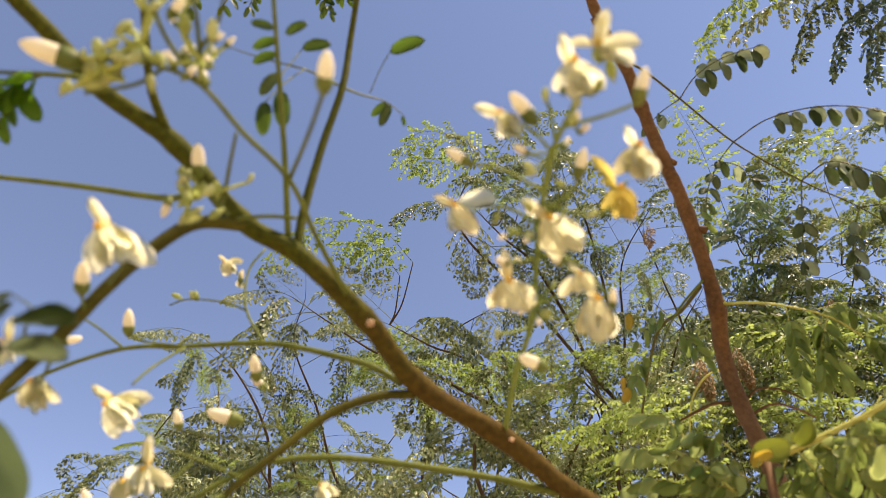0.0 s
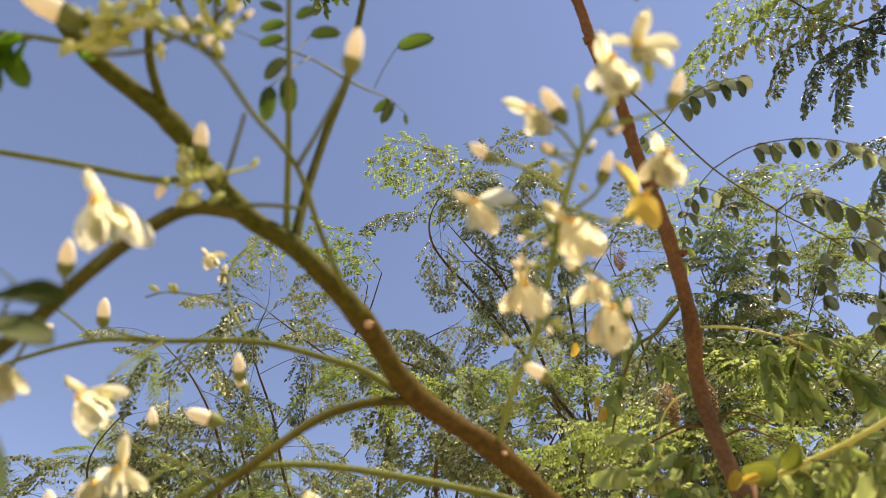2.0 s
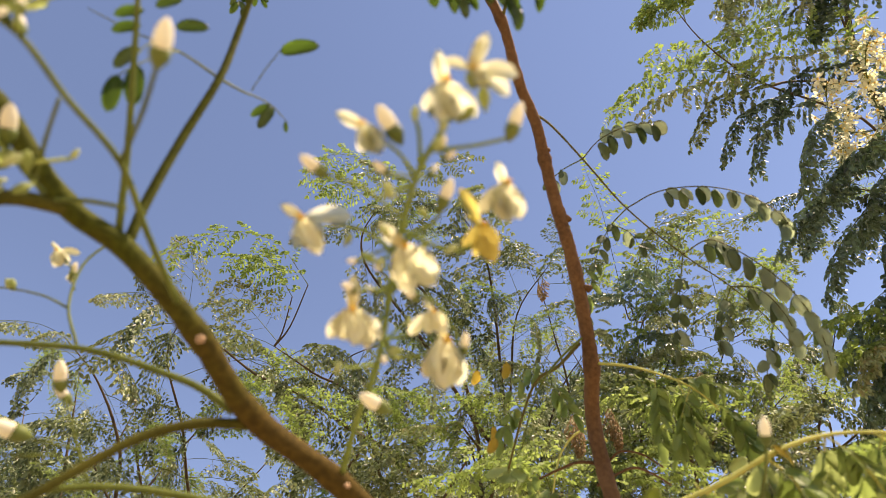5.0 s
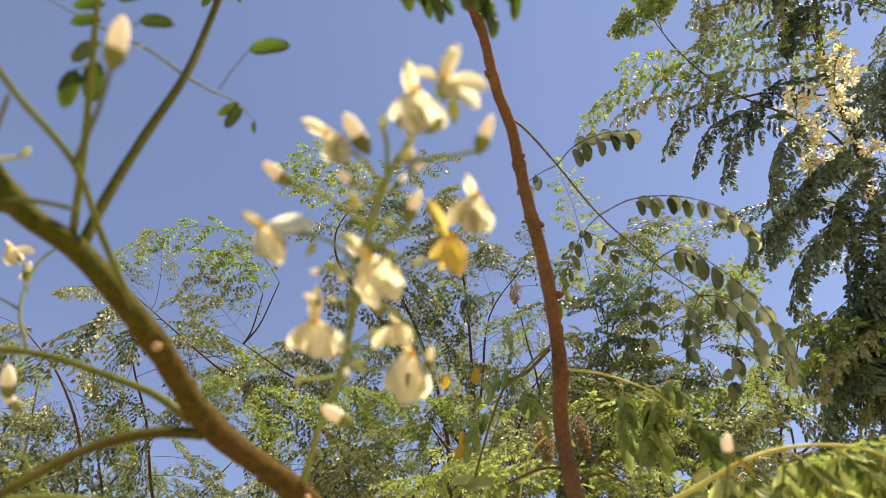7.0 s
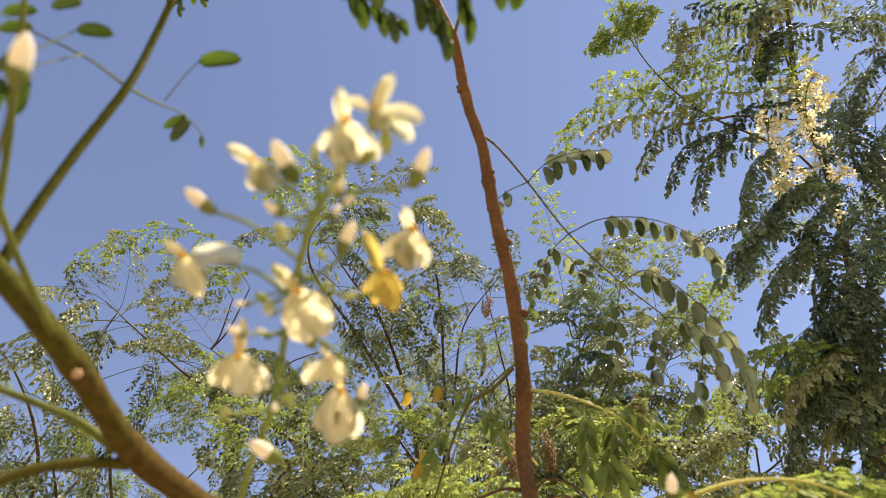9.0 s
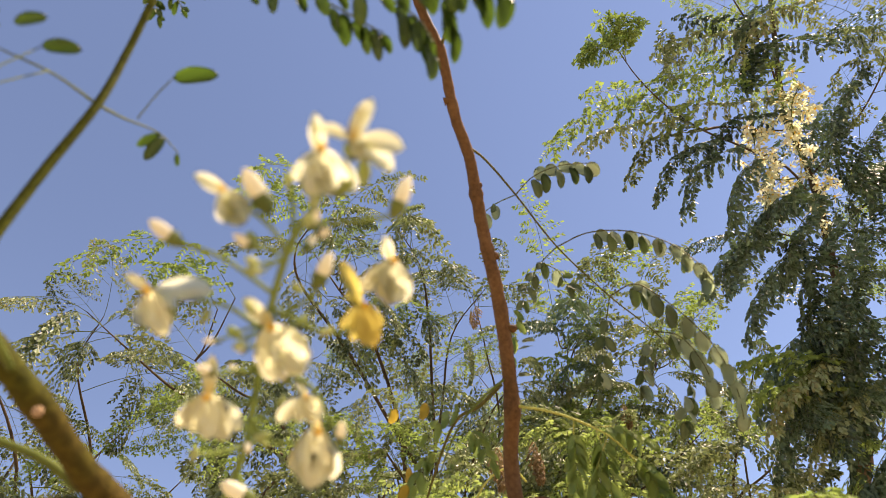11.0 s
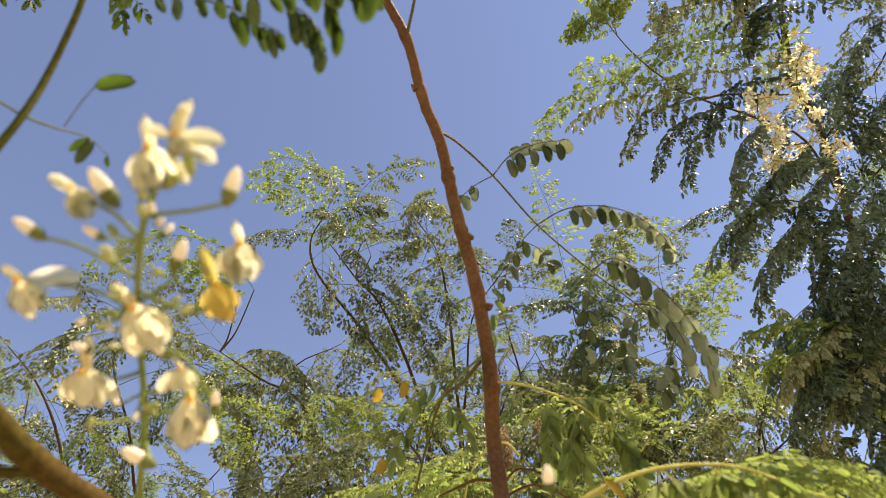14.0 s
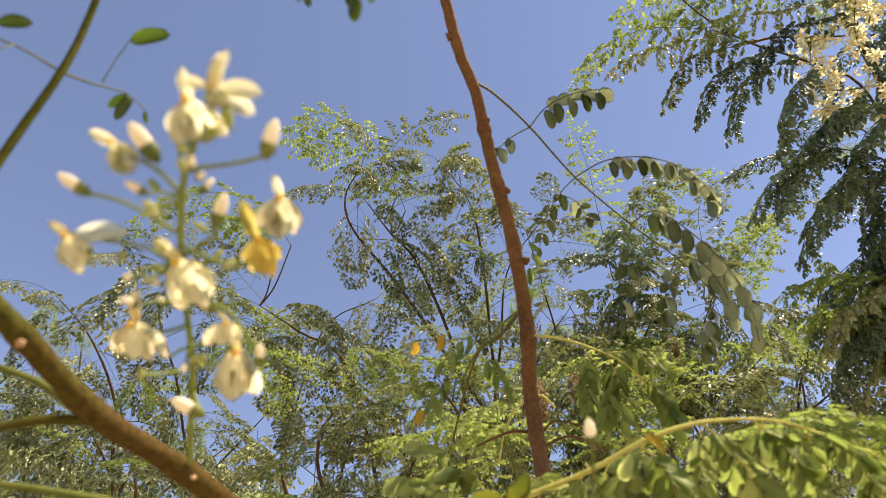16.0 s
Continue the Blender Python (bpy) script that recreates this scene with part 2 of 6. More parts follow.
SOFTLETS = [blade("leaflet", LEAF_SOFT, w, f, c, k, 15) for w, f, c, k in ((0.28, 0.2, 0.12, 0.95), (0.33, 0.15, 0.18, 1.0), (0.25, 0.3, 0.08, 0.9))]
ROUNDLETS = [blade("leaflet", LEAF_GREY, w, f, c, k, 15) for w, f, c, k in ((0.36, 0.12, 0.15, 0.95), (0.33, 0.2, 0.1, 1.0), (0.39, 0.1, 0.22, 0.9))]
LEAF_BROAD = leafy("broad_dull_leaf", (0.085, 0.13, 0.065), (0.17, 0.235, 0.125), (0.22, 0.31, 0.13), 0.3, 0.6, None, 70)
BROADLETS = [blade("leaflet", LEAF_BROAD, w, f, 0.2, 0.95, 28, 0.02) for w, f in ((0.37, 0.22), (0.34, 0.3))]
SUNLETS = [blade("leaflet", LEAF_SUNLIT, w, f, c, k) for w, f, c, k in ((0.24, 0.2, 0.1, 0.95), (0.27, 0.15, 0.15, 1.0))]
LITLETS = [blade("leaflet", LEAF_LIT, w, f, c, k) for w, f, c, k in ((0.26, 0.25, 0.12, 0.95), (0.29, 0.2, 0.2, 1.0))]
YELLOWLETS = [blade("leaflet", LEAF_YELLOW, 0.3, 0.25, 0.2, 0.95)]
LEAF_TURNING = leafy("turning_leaf", (0.13, 0.17, 0.03), (0.24, 0.28, 0.05), (0.36, 0.42, 0.06), 0.35, 0.55, None, 150)
TURNLETS = [blade("leaflet", LEAF_TURNING, 0.36, 0.3, 0.25, 0.95, 15)]
PETALS = [blade("petal", PETAL, w, f, c, k, 10, 0.012) for w, f, c, k in ((0.23, 0.35, 0.12, 1.5), (0.26, 0.3, 0.0, 1.4), (0.21, 0.5, 0.25, 1.4), (0.24, 0.1, -0.1, 1.6))]
PETAL_FAR = leafy("yellowish_petal", (0.64, 0.63, 0.37), (0.76, 0.76, 0.54), (0.76, 0.76, 0.48), 0.55, 0.7)
LEAF_DRY = leafy("dry_brown_leaf", (0.12, 0.075, 0.03), (0.30, 0.20, 0.09), (0.35, 0.22, 0.08), 0.25, 0.7)
CREST = blade("petal", CREST_PETAL, 0.165, 0.5, 0.12, 1.15, 9)
WIDE = [blade("petal", PETAL, w, f, c, k, 14, 0.07) for w, f, c, k in ((0.23, 0.35, 0.10, 1.5), (0.26, 0.25, 0.18, 1.3), (0.20, 0.45, 0.02, 1.7), (0.23, -0.2, 0.12, 1.4))]
OLD_WIDE = [blade("petal", PETAL_OLD, w, 0.3, 0.25, 1.3, 9, 0.03) for w in (0.25, 0.21)]
OLD_PETALS = [blade("petal", PETAL_OLD, 0.15, 0.5, 0.35, 1.3, 8)]


def lathe(name, profile, mat, sides=9):
    bm = bmesh.new()
    rings = []
    for y, r in profile:
        rings.append([bm.verts.new((r * math.cos(2 * math.pi * k / sides) * (1 + 0.05 * math.sin(3 * k)), y, r * math.sin(2 * math.pi * k / sides))) for k in range(sides)])
    for a, b in zip(rings, rings[1:]):
        for k in range(sides):
            bm.faces.new((a[k], b[k], b[(k + 1) % sides], a[(k + 1) % sides]))
    bm.faces.new(rings[0])
    bm.faces.new(rings[-1][::-1])
    bmesh.ops.recalc_face_normals(bm, faces=bm.faces)
    return mesh_of(name, bm, mat)


BUD_BODY = lathe("bud", [(0.0, 0.06), (0.1, 0.13), (0.25, 0.18), (0.45, 0.205), (0.65, 0.195), (0.82, 0.15), (0.94, 0.085), (1.0, 0.03)], BUDSKIN, 10)
BUD_CUP = lathe("calyx", [(-0.14, 0.05), (-0.06, 0.10), (0.05, 0.175), (0.14, 0.215), (0.25, 0.222), (0.36, 0.212)], CALYX, 10)
CALYX_PALE = leafy("pale_green_bud", (0.27, 0.32, 0.10), (0.60, 0.63, 0.35), (0.56, 0.62, 0.24), 0.42, 0.7)
GREEN_BUD = lathe("bud", [(-0.2, 0.07), (0.0, 0.12), (0.15, 0.23), (0.4, 0.30), (0.65, 0.27), (0.85, 0.2), (0.95, 0.13), (1.0, 0.04)], CALYX_PALE, 9)
SEPAL = blade("sepal", CALYX_PALE, 0.2, 0.4, 0.25, 1.1, 7)


def stamen_mesh():
    bm = bmesh.new()
    r = random.Random(4)
    for k in range(7):
        a = 2 * math.pi * k / 7
        tip = Vector((0.12 * math.cos(a), 0.5 + 0.12 * r.random(), 0.12 * math.sin(a)))
        tube(bm, [(0.04 * math.cos(a), 0.02, 0.04 * math.sin(a)), tip * 0.6, tip], 0.035, 0.03, 5, 2, 0)
        bmesh.ops.create_icosphere(bm, subdivisions=1, radius=0.065, matrix=Matrix.Translation(tip))
    return mesh_of("stamen_tuft", bm, STAMEN)


STAMENS = stamen_mesh()
CUP = lathe("flower", [(-0.25, 0.06), (-0.15, 0.12), (0.0, 0.2), (0.1, 0.22), (0.16, 0.16)], CALYX, 9)


# Mean direction back to the camera; petals and leaflets are turned to it.
TOWARD_CAMERA = Vector((0.0, -0.72, -0.69))


def flower(parent, at, crest, tip, sides=(), old=False, label="", width=1.0):
    """A moringa flower: green cup, a bell of broad drooping petals towards tip, one upright petal to crest, side petals, yellow stamens."""
    at, tip = Vector(at), Vector(tip)
    down = tip - at
    size = down.length
    down.normalize()
    face = (TOWARD_CAMERA - down * TOWARD_CAMERA.dot(down)).normalized()
    across = down.cross(face)
    back = (down * 0.35 - face * 0.8).normalized()
    lean = rng.choice((-1, 1))
    cup = shared("flower", CUP, parent, axes(at + down * size * 0.50 + across * size * 0.24 * lean - face * size * 0.02, -back - across * lean * 0.5, down, size * 0.44), label or "cream flower with yellow stamens")
    kinds = OLD_WIDE if old else WIDE
    for k, (a, out, long) in enumerate(((-0.42, -0.25, 0.66), (0.42, -0.2, 0.64), (-0.20, 0.05, 0.86), (0.21, 0.10, 0.80), (0.0, 0.2, 0.92))):
        a = (a + rng.uniform(-0.12, 0.12)) * width
        way = down * math.cos(a) + across * math.sin(a) + face * (out * 0.5)
        start = at + across * size * 0.18 * math.sin(a) + face * size * 0.05 * k
        shared("petal", rng.choice(kinds), cup, axes(start, way, face - across * a * 0.8, size * long * rng.uniform(0.82, 1.06)))
    if crest is not None:
        up = Vector(crest) - at
        shared("petal", kinds[0] if old else CREST, cup, axes(at - up * 0.1, up, face, up.length * 1.1))
        shared("petal", kinds[1] if old else CREST, cup, axes(at - up * 0.1 - face * size * 0.06, up + across * up.length * 0.12, -face, up.length * 0.95))
    for to in sides:
        w = Vector(to) - at
        shared("petal", PETALS[2], cup, axes(at + w * 0.05, w, face, w.length * 0.95))
    shared("stamen_tuft", STAMENS, cup, axes(at + down * size * 0.04 + face * size * 0.12, face + down * 0.2, down, size * 0.40), "yellow stamens")
    return cup


def bud(parent, base, way, size=0.012, green=False):
    if green:
        return shared("bud", GREEN_BUD, parent, axes(base, way, (0, 0, 1), size * 0.8), "small green bud")
    b = shared("bud", BUD_BODY, parent, axes(base, way, (0, 0, 1), size), "closed cream bud")
    shared("calyx", BUD_CUP, b, axes(base, way, (0, 0, 1), size), "green calyx")
    return b


def stalk(parent, points, r=0.0008, mat=None, name="stalk"):
    return branch(name, points, r * 0.95, r * 0.75, mat or TWIG, parent, "", 6, 4, 0.08)


def pinna(leaf, points, count, size, kinds, hang=0.55, r=0.0006, mat=None, start=0.25, own=False, tip=True, under=-0.35):
    """A stalk of a compound leaf with opposite leaflets that hang from it."""
    bm = bmesh.new()
    run = tube(bm, points, r * 1.3, r * 0.7, 5, 6, 0.05)
    st = part("stalk", bm, mat or TWIG, leaf)
    holder = st if own else leaf
    down = Vector((0, 0, -1))
    for i in range(count):
        u = start + (1 - start) * (i // 2 * 2 + 0.9) / max(1, count)
        u = min(1.0, u)
        j = min(len(run) - 2, int(u * (len(run) - 1)))
        at = run[j].lerp(run[j + 1], u * (len(run) - 1) - j)
        way = (run[j + 1] - run[j]).normalized()
        side = way.cross(down)
        side = side.normalized() if side.length > 0.05 else way.orthogonal().normalized()
        sgn = 1 if i % 2 else -1
        d = side * sgn * rng.uniform(0.35, 0.8) + way * rng.uniform(0.1, 0.45) + down * hang * rng.uniform(0.7, 1.5)
        if tip and i == count - 1:
            d = way + down * 0.4
        f = Vector((rng.uniform(-0.7, 0.7), -0.9, under + rng.uniform(-0.5, 0.5)))
        shared("leaflet", rng.choice(kinds), holder, axes(at + d.normalized() * size * 0.08, d, f, size * rng.uniform(0.78, 1.15)))
    return run


def hanging_row(leaf, points, pairs, size, start=0.15, bend=0.5, r=0.0007):
    """A drooping stalk of the large leaf: narrow shade-toned leaflets hang under its arch, broad light-toned ones
    overlap along its falling end.
    """
    bm = bmesh.new()
    run = tube(bm, points, r * 1.3, r * 0.6, 5, 6, 0.05)
    part("stalk", bm, DARKTWIG, leaf)
    # down leans away from the camera, toward faces it: leaflets show full length.
    down, toward = Vector((0.12, 0.42, -0.90)), Vector((-0.15, -0.75, -0.62))

    def rand():
        return Vector((rng.uniform(-1, 1), rng.uniform(-1, 1), rng.uniform(-1, 1)))

    for i in range(pairs):
        u = start + (1 - start) * (i + 0.5) / pairs
        j = min(len(run) - 2, int(u * (len(run) - 1)))
        at = run[j].lerp(run[j + 1], u * (len(run) - 1) - j)
        way = (run[j + 1] - run[j]).normalized()
        behind = Vector((0, 1, 0)) - way * way.y
        if u < bend:
            d = down + way * rng.uniform(0.0, 0.35)
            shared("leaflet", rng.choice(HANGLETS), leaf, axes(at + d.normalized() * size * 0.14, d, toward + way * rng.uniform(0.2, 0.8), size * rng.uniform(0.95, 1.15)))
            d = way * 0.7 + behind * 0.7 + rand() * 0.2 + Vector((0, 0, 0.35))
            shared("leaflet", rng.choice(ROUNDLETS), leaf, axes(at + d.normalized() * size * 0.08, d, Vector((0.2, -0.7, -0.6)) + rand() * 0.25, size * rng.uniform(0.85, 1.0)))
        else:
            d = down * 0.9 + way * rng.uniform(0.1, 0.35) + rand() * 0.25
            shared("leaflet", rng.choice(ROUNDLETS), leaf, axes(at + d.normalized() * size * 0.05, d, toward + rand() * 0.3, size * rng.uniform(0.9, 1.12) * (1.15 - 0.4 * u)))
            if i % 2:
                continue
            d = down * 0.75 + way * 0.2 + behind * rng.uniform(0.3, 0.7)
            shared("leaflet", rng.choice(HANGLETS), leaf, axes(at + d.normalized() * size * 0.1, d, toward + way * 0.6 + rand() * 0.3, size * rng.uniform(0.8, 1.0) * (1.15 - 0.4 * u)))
    return run


def neat_row(leaf, points, count, size, kinds, start=0.1):
    """A leaf stalk seen from below: long leaflets hang from it in an even, slightly fanned row."""
    bm = bmesh.new()
    run = tube(bm, points, 0.0007, 0.0004, 5, 6, 0.05)
    part("stalk", bm, TWIG, leaf)
    # Hang and face are both fitted to the camera's view.
    view_down, toward = Vector((0.05, 0.45, -0.89)), Vector((-0.1, -0.75, -0.65))
    for i in range(count):
        u = start + (1 - start) * (i + 0.5) / count
        j = min(len(run) - 2, int(u * (len(run) - 1)))
        at = run[j].lerp(run[j + 1], u * (len(run) - 1) - j)
        way = (run[j + 1] - run[j]).normalized()
        d = view_down + way * (rng.uniform(0.05, 0.35) if i % 2 else rng.uniform(0.35, 0.7)) + Vector((0, rng.uniform(-0.2, 0.2), 0))
        f = toward + Vector((rng.uniform(-0.4, 0.4), 0, rng.uniform(-0.2, 0.3)))
        shared("leaflet", rng.choice(kinds), leaf, axes(at + d.normalized() * size * 0.1, d, f, size * rng.uniform(0.82, 1.1) * (1.0 if i % 2 else 0.8)))


# ---------------- the ground ----------------
bm = bmesh.new()
bmesh.ops.create_grid(bm, x_segments=80, y_segments=80, size=1)
for v in bm.verts:
    far = max(abs(v.co.x), abs(v.co.y))
    v.co.x, v.co.y = [math.copysign(abs(c) ** 3 * 600, c) for c in v.co.xy]
    v.co.z = 0.05 * noise.noise(v.co * 0.6) if far < 0.4 else 0.0
ground = new("ground", mesh_of("ground", bm, SOIL))
tagged(ground, "dry sandy brown soil under the trees, unseen, paled to bounce light up", "ground", "", "structure")

# ---------------- the near flowering limb ----------------
near = thing("moringa_tree", (0.55, 0.75, 0.0), "young moringa tree with an olive-brown limb and cream flowers", "tree", "moringa trees")
branch("trunk", [(0.55, 0.75, -0.05), (0.53, 0.72, 0.5), (0.45, 0.66, 1.05), (0.30, 0.56, 1.45), (0.2056, 0.4618, 1.7557)], 0.022, 0.0068, LIMB, near, "slim brown trunk", 12)
branch("limb", [(0.2056, 0.4618, 1.7557), (0.1169, 0.4015, 1.7785), (0.0702, 0.3594, 1.7985), (0.0276, 0.3299, 1.8156), (0.0034, 0.2879, 1.8299), (-0.0245, 0.2614, 1.8483), (-0.0498, 0.2441, 1.8574), (-0.0768, 0.2164, 1.8813), (-0.1038, 0.1944, 1.8922), (-0.1197, 0.1738, 1.9033), (-0.1365, 0.1545, 1.9143), (-0.1564, 0.1276, 1.9246)],
                  0.0060, 0.0034, LIMB, near, "olive-brown limb", 14, 9, 0.12, ((0.18, 0.1, 0.02), (0.275, 0.16, 0.025), (0.365, 0.16, 0.015), (0.545, 0.12, 0.02), (0.635, 0.22, 0.012)))


def scar(parent, at, face, size):
    bm = bmesh.new()
    bmesh.ops.create_uvsphere(bm, u_segments=9, v_segments=6, radius=1)
    for v in bm.verts:
        v.co.z *= 0.45
        v.co *= 1 + 0.15 * noise.noise(v.co * 2)
    return part("leaf_scar", bm, SCAR, parent, "pale round leaf scar", axes(at, Vector(face).orthogonal(), face, size))


scar(near, (0.0075, 0.2844, 1.8228), (0.0, -0.8, -0.3), 0.0021)
scar(near, (-0.0744, 0.2138, 1.8796), (0.3, -0.9, -0.2), 0.0014)
scar(near, (0.0742, 0.3551, 1.7951), (0.3, -0.8, 0.2), 0.0016)
# side limb to the left and thin twigs
branch("side_limb", [(-0.0447, 0.2465, 1.8549), (-0.0662, 0.2385, 1.8502), (-0.0812, 0.2367, 1.8334), (-0.0951, 0.2387, 1.8143), (-0.1086, 0.2435, 1.7952), (-0.1242, 0.2466, 1.7720), (-0.1296, 0.2440, 1.7490)], 0.0034, 0.0023, OLIVE, near, "olive side limb", 10)
branch("twig", [(-0.0735, 0.2343, 1.8644), (-0.0890, 0.2373, 1.8685), (-0.1325, 0.2387, 1.8828), (-0.1783, 0.2400, 1.8958), (-0.2267, 0.2413, 1.9087)], 0.0017, 0.0012, TWIG, near)
branch("twig", [(-0.0764, 0.2177, 1.8799), (-0.0806, 0.2072, 1.8864), (-0.0839, 0.1936, 1.8959), (-0.0813, 0.1743, 1.9056), (-0.0771, 0.1529, 1.9131)], 0.0026, 0.0014, LIMB, near)
branch("twig", [(0.0188, 0.3292, 1.8164), (0.0036, 0.3257, 1.8257), (-0.0147, 0.3245, 1.8326), (-0.0522, 0.3227, 1.8429), (-0.1001, 0.3251, 1.8462), (-0.1359, 0.3246, 1.8467), (-0.1747, 0.3274, 1.8352), (-0.1987, 0.3299, 1.8184)], 0.0021, 0.0009, TWIG, near)
branch("side_limb", [(0.0253, 0.3332, 1.8124), (0.0095, 0.3294, 1.8105), (-0.0072, 0.3266, 1.8048), (-0.0230, 0.3250, 1.7950), (-0.0445, 0.3233, 1.7752), (-0.0601, 0.3233, 1.7610), (-0.0800, 0.3253, 1.7376)], 0.0026, 0.0017, OLIVE, near, "olive side limb", 10)
branch("twig", [(0.0989, 0.3922, 1.7808), (0.0663, 0.3816, 1.7859), (0.0300, 0.3680, 1.7883), (-0.0161, 0.3526, 1.7896), (-0.0479, 0.3424, 1.7844), (-0.0729, 0.3398, 1.7727), (-0.1020, 0.3401, 1.7510)], 0.0023, 0.0014, TWIG, near)
# upright twig with leaves
branch("twig", [(-0.0261, 0.2605, 1.8521), (-0.0235, 0.2542, 1.8756), (-0.0167, 0.2449, 1.9122), (-0.0065, 0.2321, 1.9495), (-0.0030, 0.2226, 1.9821), (0.0036, 0.1999, 2.0223), (0.0022, 0.1858, 2.0452), (-0.0006, 0.1616, 2.0828)], 0.0024, 0.0015, LIMB, near, "straight olive twig", 9)
branch("twig", [(-0.0297, 0.2573, 1.8539), (-0.0277, 0.2299, 1.8747), (-0.0264, 0.2042, 1.8923), (-0.0252, 0.1831, 1.9053), (-0.0235, 0.1549, 1.9225)], 0.0016, 0.0009, TWIG, near)
# flower stalk that climbs in front of the limb
branch("flower_stalk", [(-0.0023, 0.2722, 1.8316), (-0.0117, 0.2419, 1.8397), (-0.0183, 0.2134, 1.8458), (-0.0321, 0.1909, 1.8488), (-0.0424, 0.1697, 1.8503), (-0.0571, 0.1605, 1.8512), (-0.0661, 0.1547, 1.8514)], 0.0014, 0.0008, TWIG, near)
stalk(near, [(-0.0183, 0.2134, 1.8458), (-0.0039, 0.1859, 1.8367), (0.0071, 0.1623, 1.8265)], 0.0010)
stalk(near, [(-0.0488, 0.2394, 1.8522), (-0.0338, 0.2344, 1.8473), (-0.0188, 0.2322, 1.8424)], 0.0012)
stalk(near, [(-0.0424, 0.1697, 1.8503), (-0.0390, 0.1542, 1.8547), (-0.0372, 0.1381, 1.8597)], 0.0012)
stalk(near, [(-0.0444, 0.1681, 1.8519), (-0.0515, 0.1523, 1.8567), (-0.0525, 0.1375, 1.8604)], 0.0011)
stalk(near, [(-0.0400, 0.1580, 1.8537), (-0.0309, 0.1489, 1.8558), (-0.0248, 0.1378, 1.8571)], 0.0009)
stalk(near, [(-0.0536, 0.1623, 1.8508), (-0.0623, 0.1641, 1.8432), (-0.0779, 0.1629, 1.8372)], 0.0009)
bud(near, (0.0072, 0.1619, 1.8269), (0.0035, -0.0137, 0.0054), 0.0135)
bud(near, (-0.0780, 0.1546, 1.8429), (-0.0136, -0.0086, -0.0012), 0.0180)

def top_bud(a, b, s, g):
    bud(near, a, Vector(b) - Vector(a), s, bool(g))


top_bud((-0.0568, 0.1663, 1.8423), (-0.057, 0.1596, 1.8464), 0.007, 1)
top_bud((-0.0482, 0.1617, 1.8471), (-0.049, 0.1557, 1.8503), 0.006, 0)
top_bud((-0.0603, 0.159, 1.8498), (-0.064, 0.1536, 1.8524), 0.009, 1)
top_bud((-0.0723, 0.1616, 1.84), (-0.0882, 0.1587, 1.8387), 0.01, 1)
top_bud((-0.0718, 0.156, 1.8457), (-0.0724, 0.1463, 1.8514), 0.01, 1)
top_bud((-0.0414, 0.1504, 1.8515), (-0.0404, 0.1407, 1.857), 0.009, 1)
top_bud((-0.0329, 0.1526, 1.8506), (-0.0302, 0.1425, 1.8552), 0.009, 1)
top_bud((-0.0661, 0.1591, 1.8426), (-0.0772, 0.1617, 1.837), 0.009, 1)
top_bud((-0.0533, 0.1438, 1.8567), (-0.058, 0.1386, 1.8592), 0.008, 1)
top_bud((-0.0465, 0.1455, 1.855), (-0.0393, 0.1394, 1.8584), 0.009, 0)

# bud knot at the fork
stalk(near, [(-0.0501, 0.2331, 1.8485), (-0.0535, 0.2212, 1.8465), (-0.0547, 0.2096, 1.8439)], 0.0011)
stalk(near, [(-0.0488, 0.2231, 1.8445), (-0.0413, 0.2057, 1.8451), (-0.0351, 0.1913, 1.8497)], 0.0010)
for a, b, s, g in (((-0.0546, 0.2083, 1.8453), (-0.0526, 0.1959, 1.8522), 0.0135, 0), ((-0.0690, 0.2169, 1.8422), (-0.0714, 0.2209, 1.8353), 0.0085, 0), ((-0.0606, 0.2161, 1.8431), (-0.0650, 0.2121, 1.8442), 0.007, 1), ((-0.0539, 0.2151, 1.8412), (-0.0594, 0.2134, 1.8373), 0.008, 1),
                   ((-0.0481, 0.2161, 1.8402), (-0.0473, 0.2071, 1.8437), 0.009, 1), ((-0.0563, 0.2204, 1.8386), (-0.0631, 0.2199, 1.8334), 0.007, 1), ((-0.0475, 0.2211, 1.8379), (-0.0526, 0.2212, 1.8321), 0.008, 1)):
    bud(near, a, Vector(b) - Vector(a), s, bool(g))
for k in range(44):
    c = Vector(((-0.0389, 0.1599, 1.8489), (-0.0580, 0.1529, 1.8503), (-0.0558, 0.2116, 1.8391), (-0.0708, 0.1565, 1.8424))[k % 4])
    o = Vector((rng.gauss(0, 0.007), rng.gauss(0, 0.006), rng.gauss(0, 0.007)))
    up = Vector((rng.uniform(-1, 1), -0.3, rng.uniform(0.2, 1)))
    bud(near, c + o, up, rng.uniform(0.0052, 0.0085), k % 4 != 0)
    if k % 6 == 0:
        shared("sepal", SEPAL, near, axes(c + o, up + Vector((rng.uniform(-0.6, 0.6), 0, rng.uniform(-0.6, 0.6))), TOWARD_CAMERA, rng.uniform(0.006, 0.010)), "pale green sepal")
    stalk(near, [c, c + o * 0.5 + Vector((0, 0, -0.002)), c + o], 0.0010, PALESTALK)
# flowers of the side limb
flower(near, (-0.0727, 0.1956, 1.8040), (-0.0779, 0.1872, 1.8096), (-0.0670, 0.2071, 1.7880), ((-0.0577, 0.2042, 1.7923),))
flower(near, (-0.1061, 0.2867, 1.7912), (-0.1146, 0.2814, 1.7951), (-0.0930, 0.2953, 1.7780), ((-0.0896, 0.2863, 1.7901),), False, "", 1.25)
flower(near, (-0.0878, 0.3001, 1.7660), (-0.0856, 0.2895, 1.7740), (-0.0897, 0.3079, 1.7524), ((-0.0783, 0.3054, 1.7578), (-0.0996, 0.3044, 1.7617)))
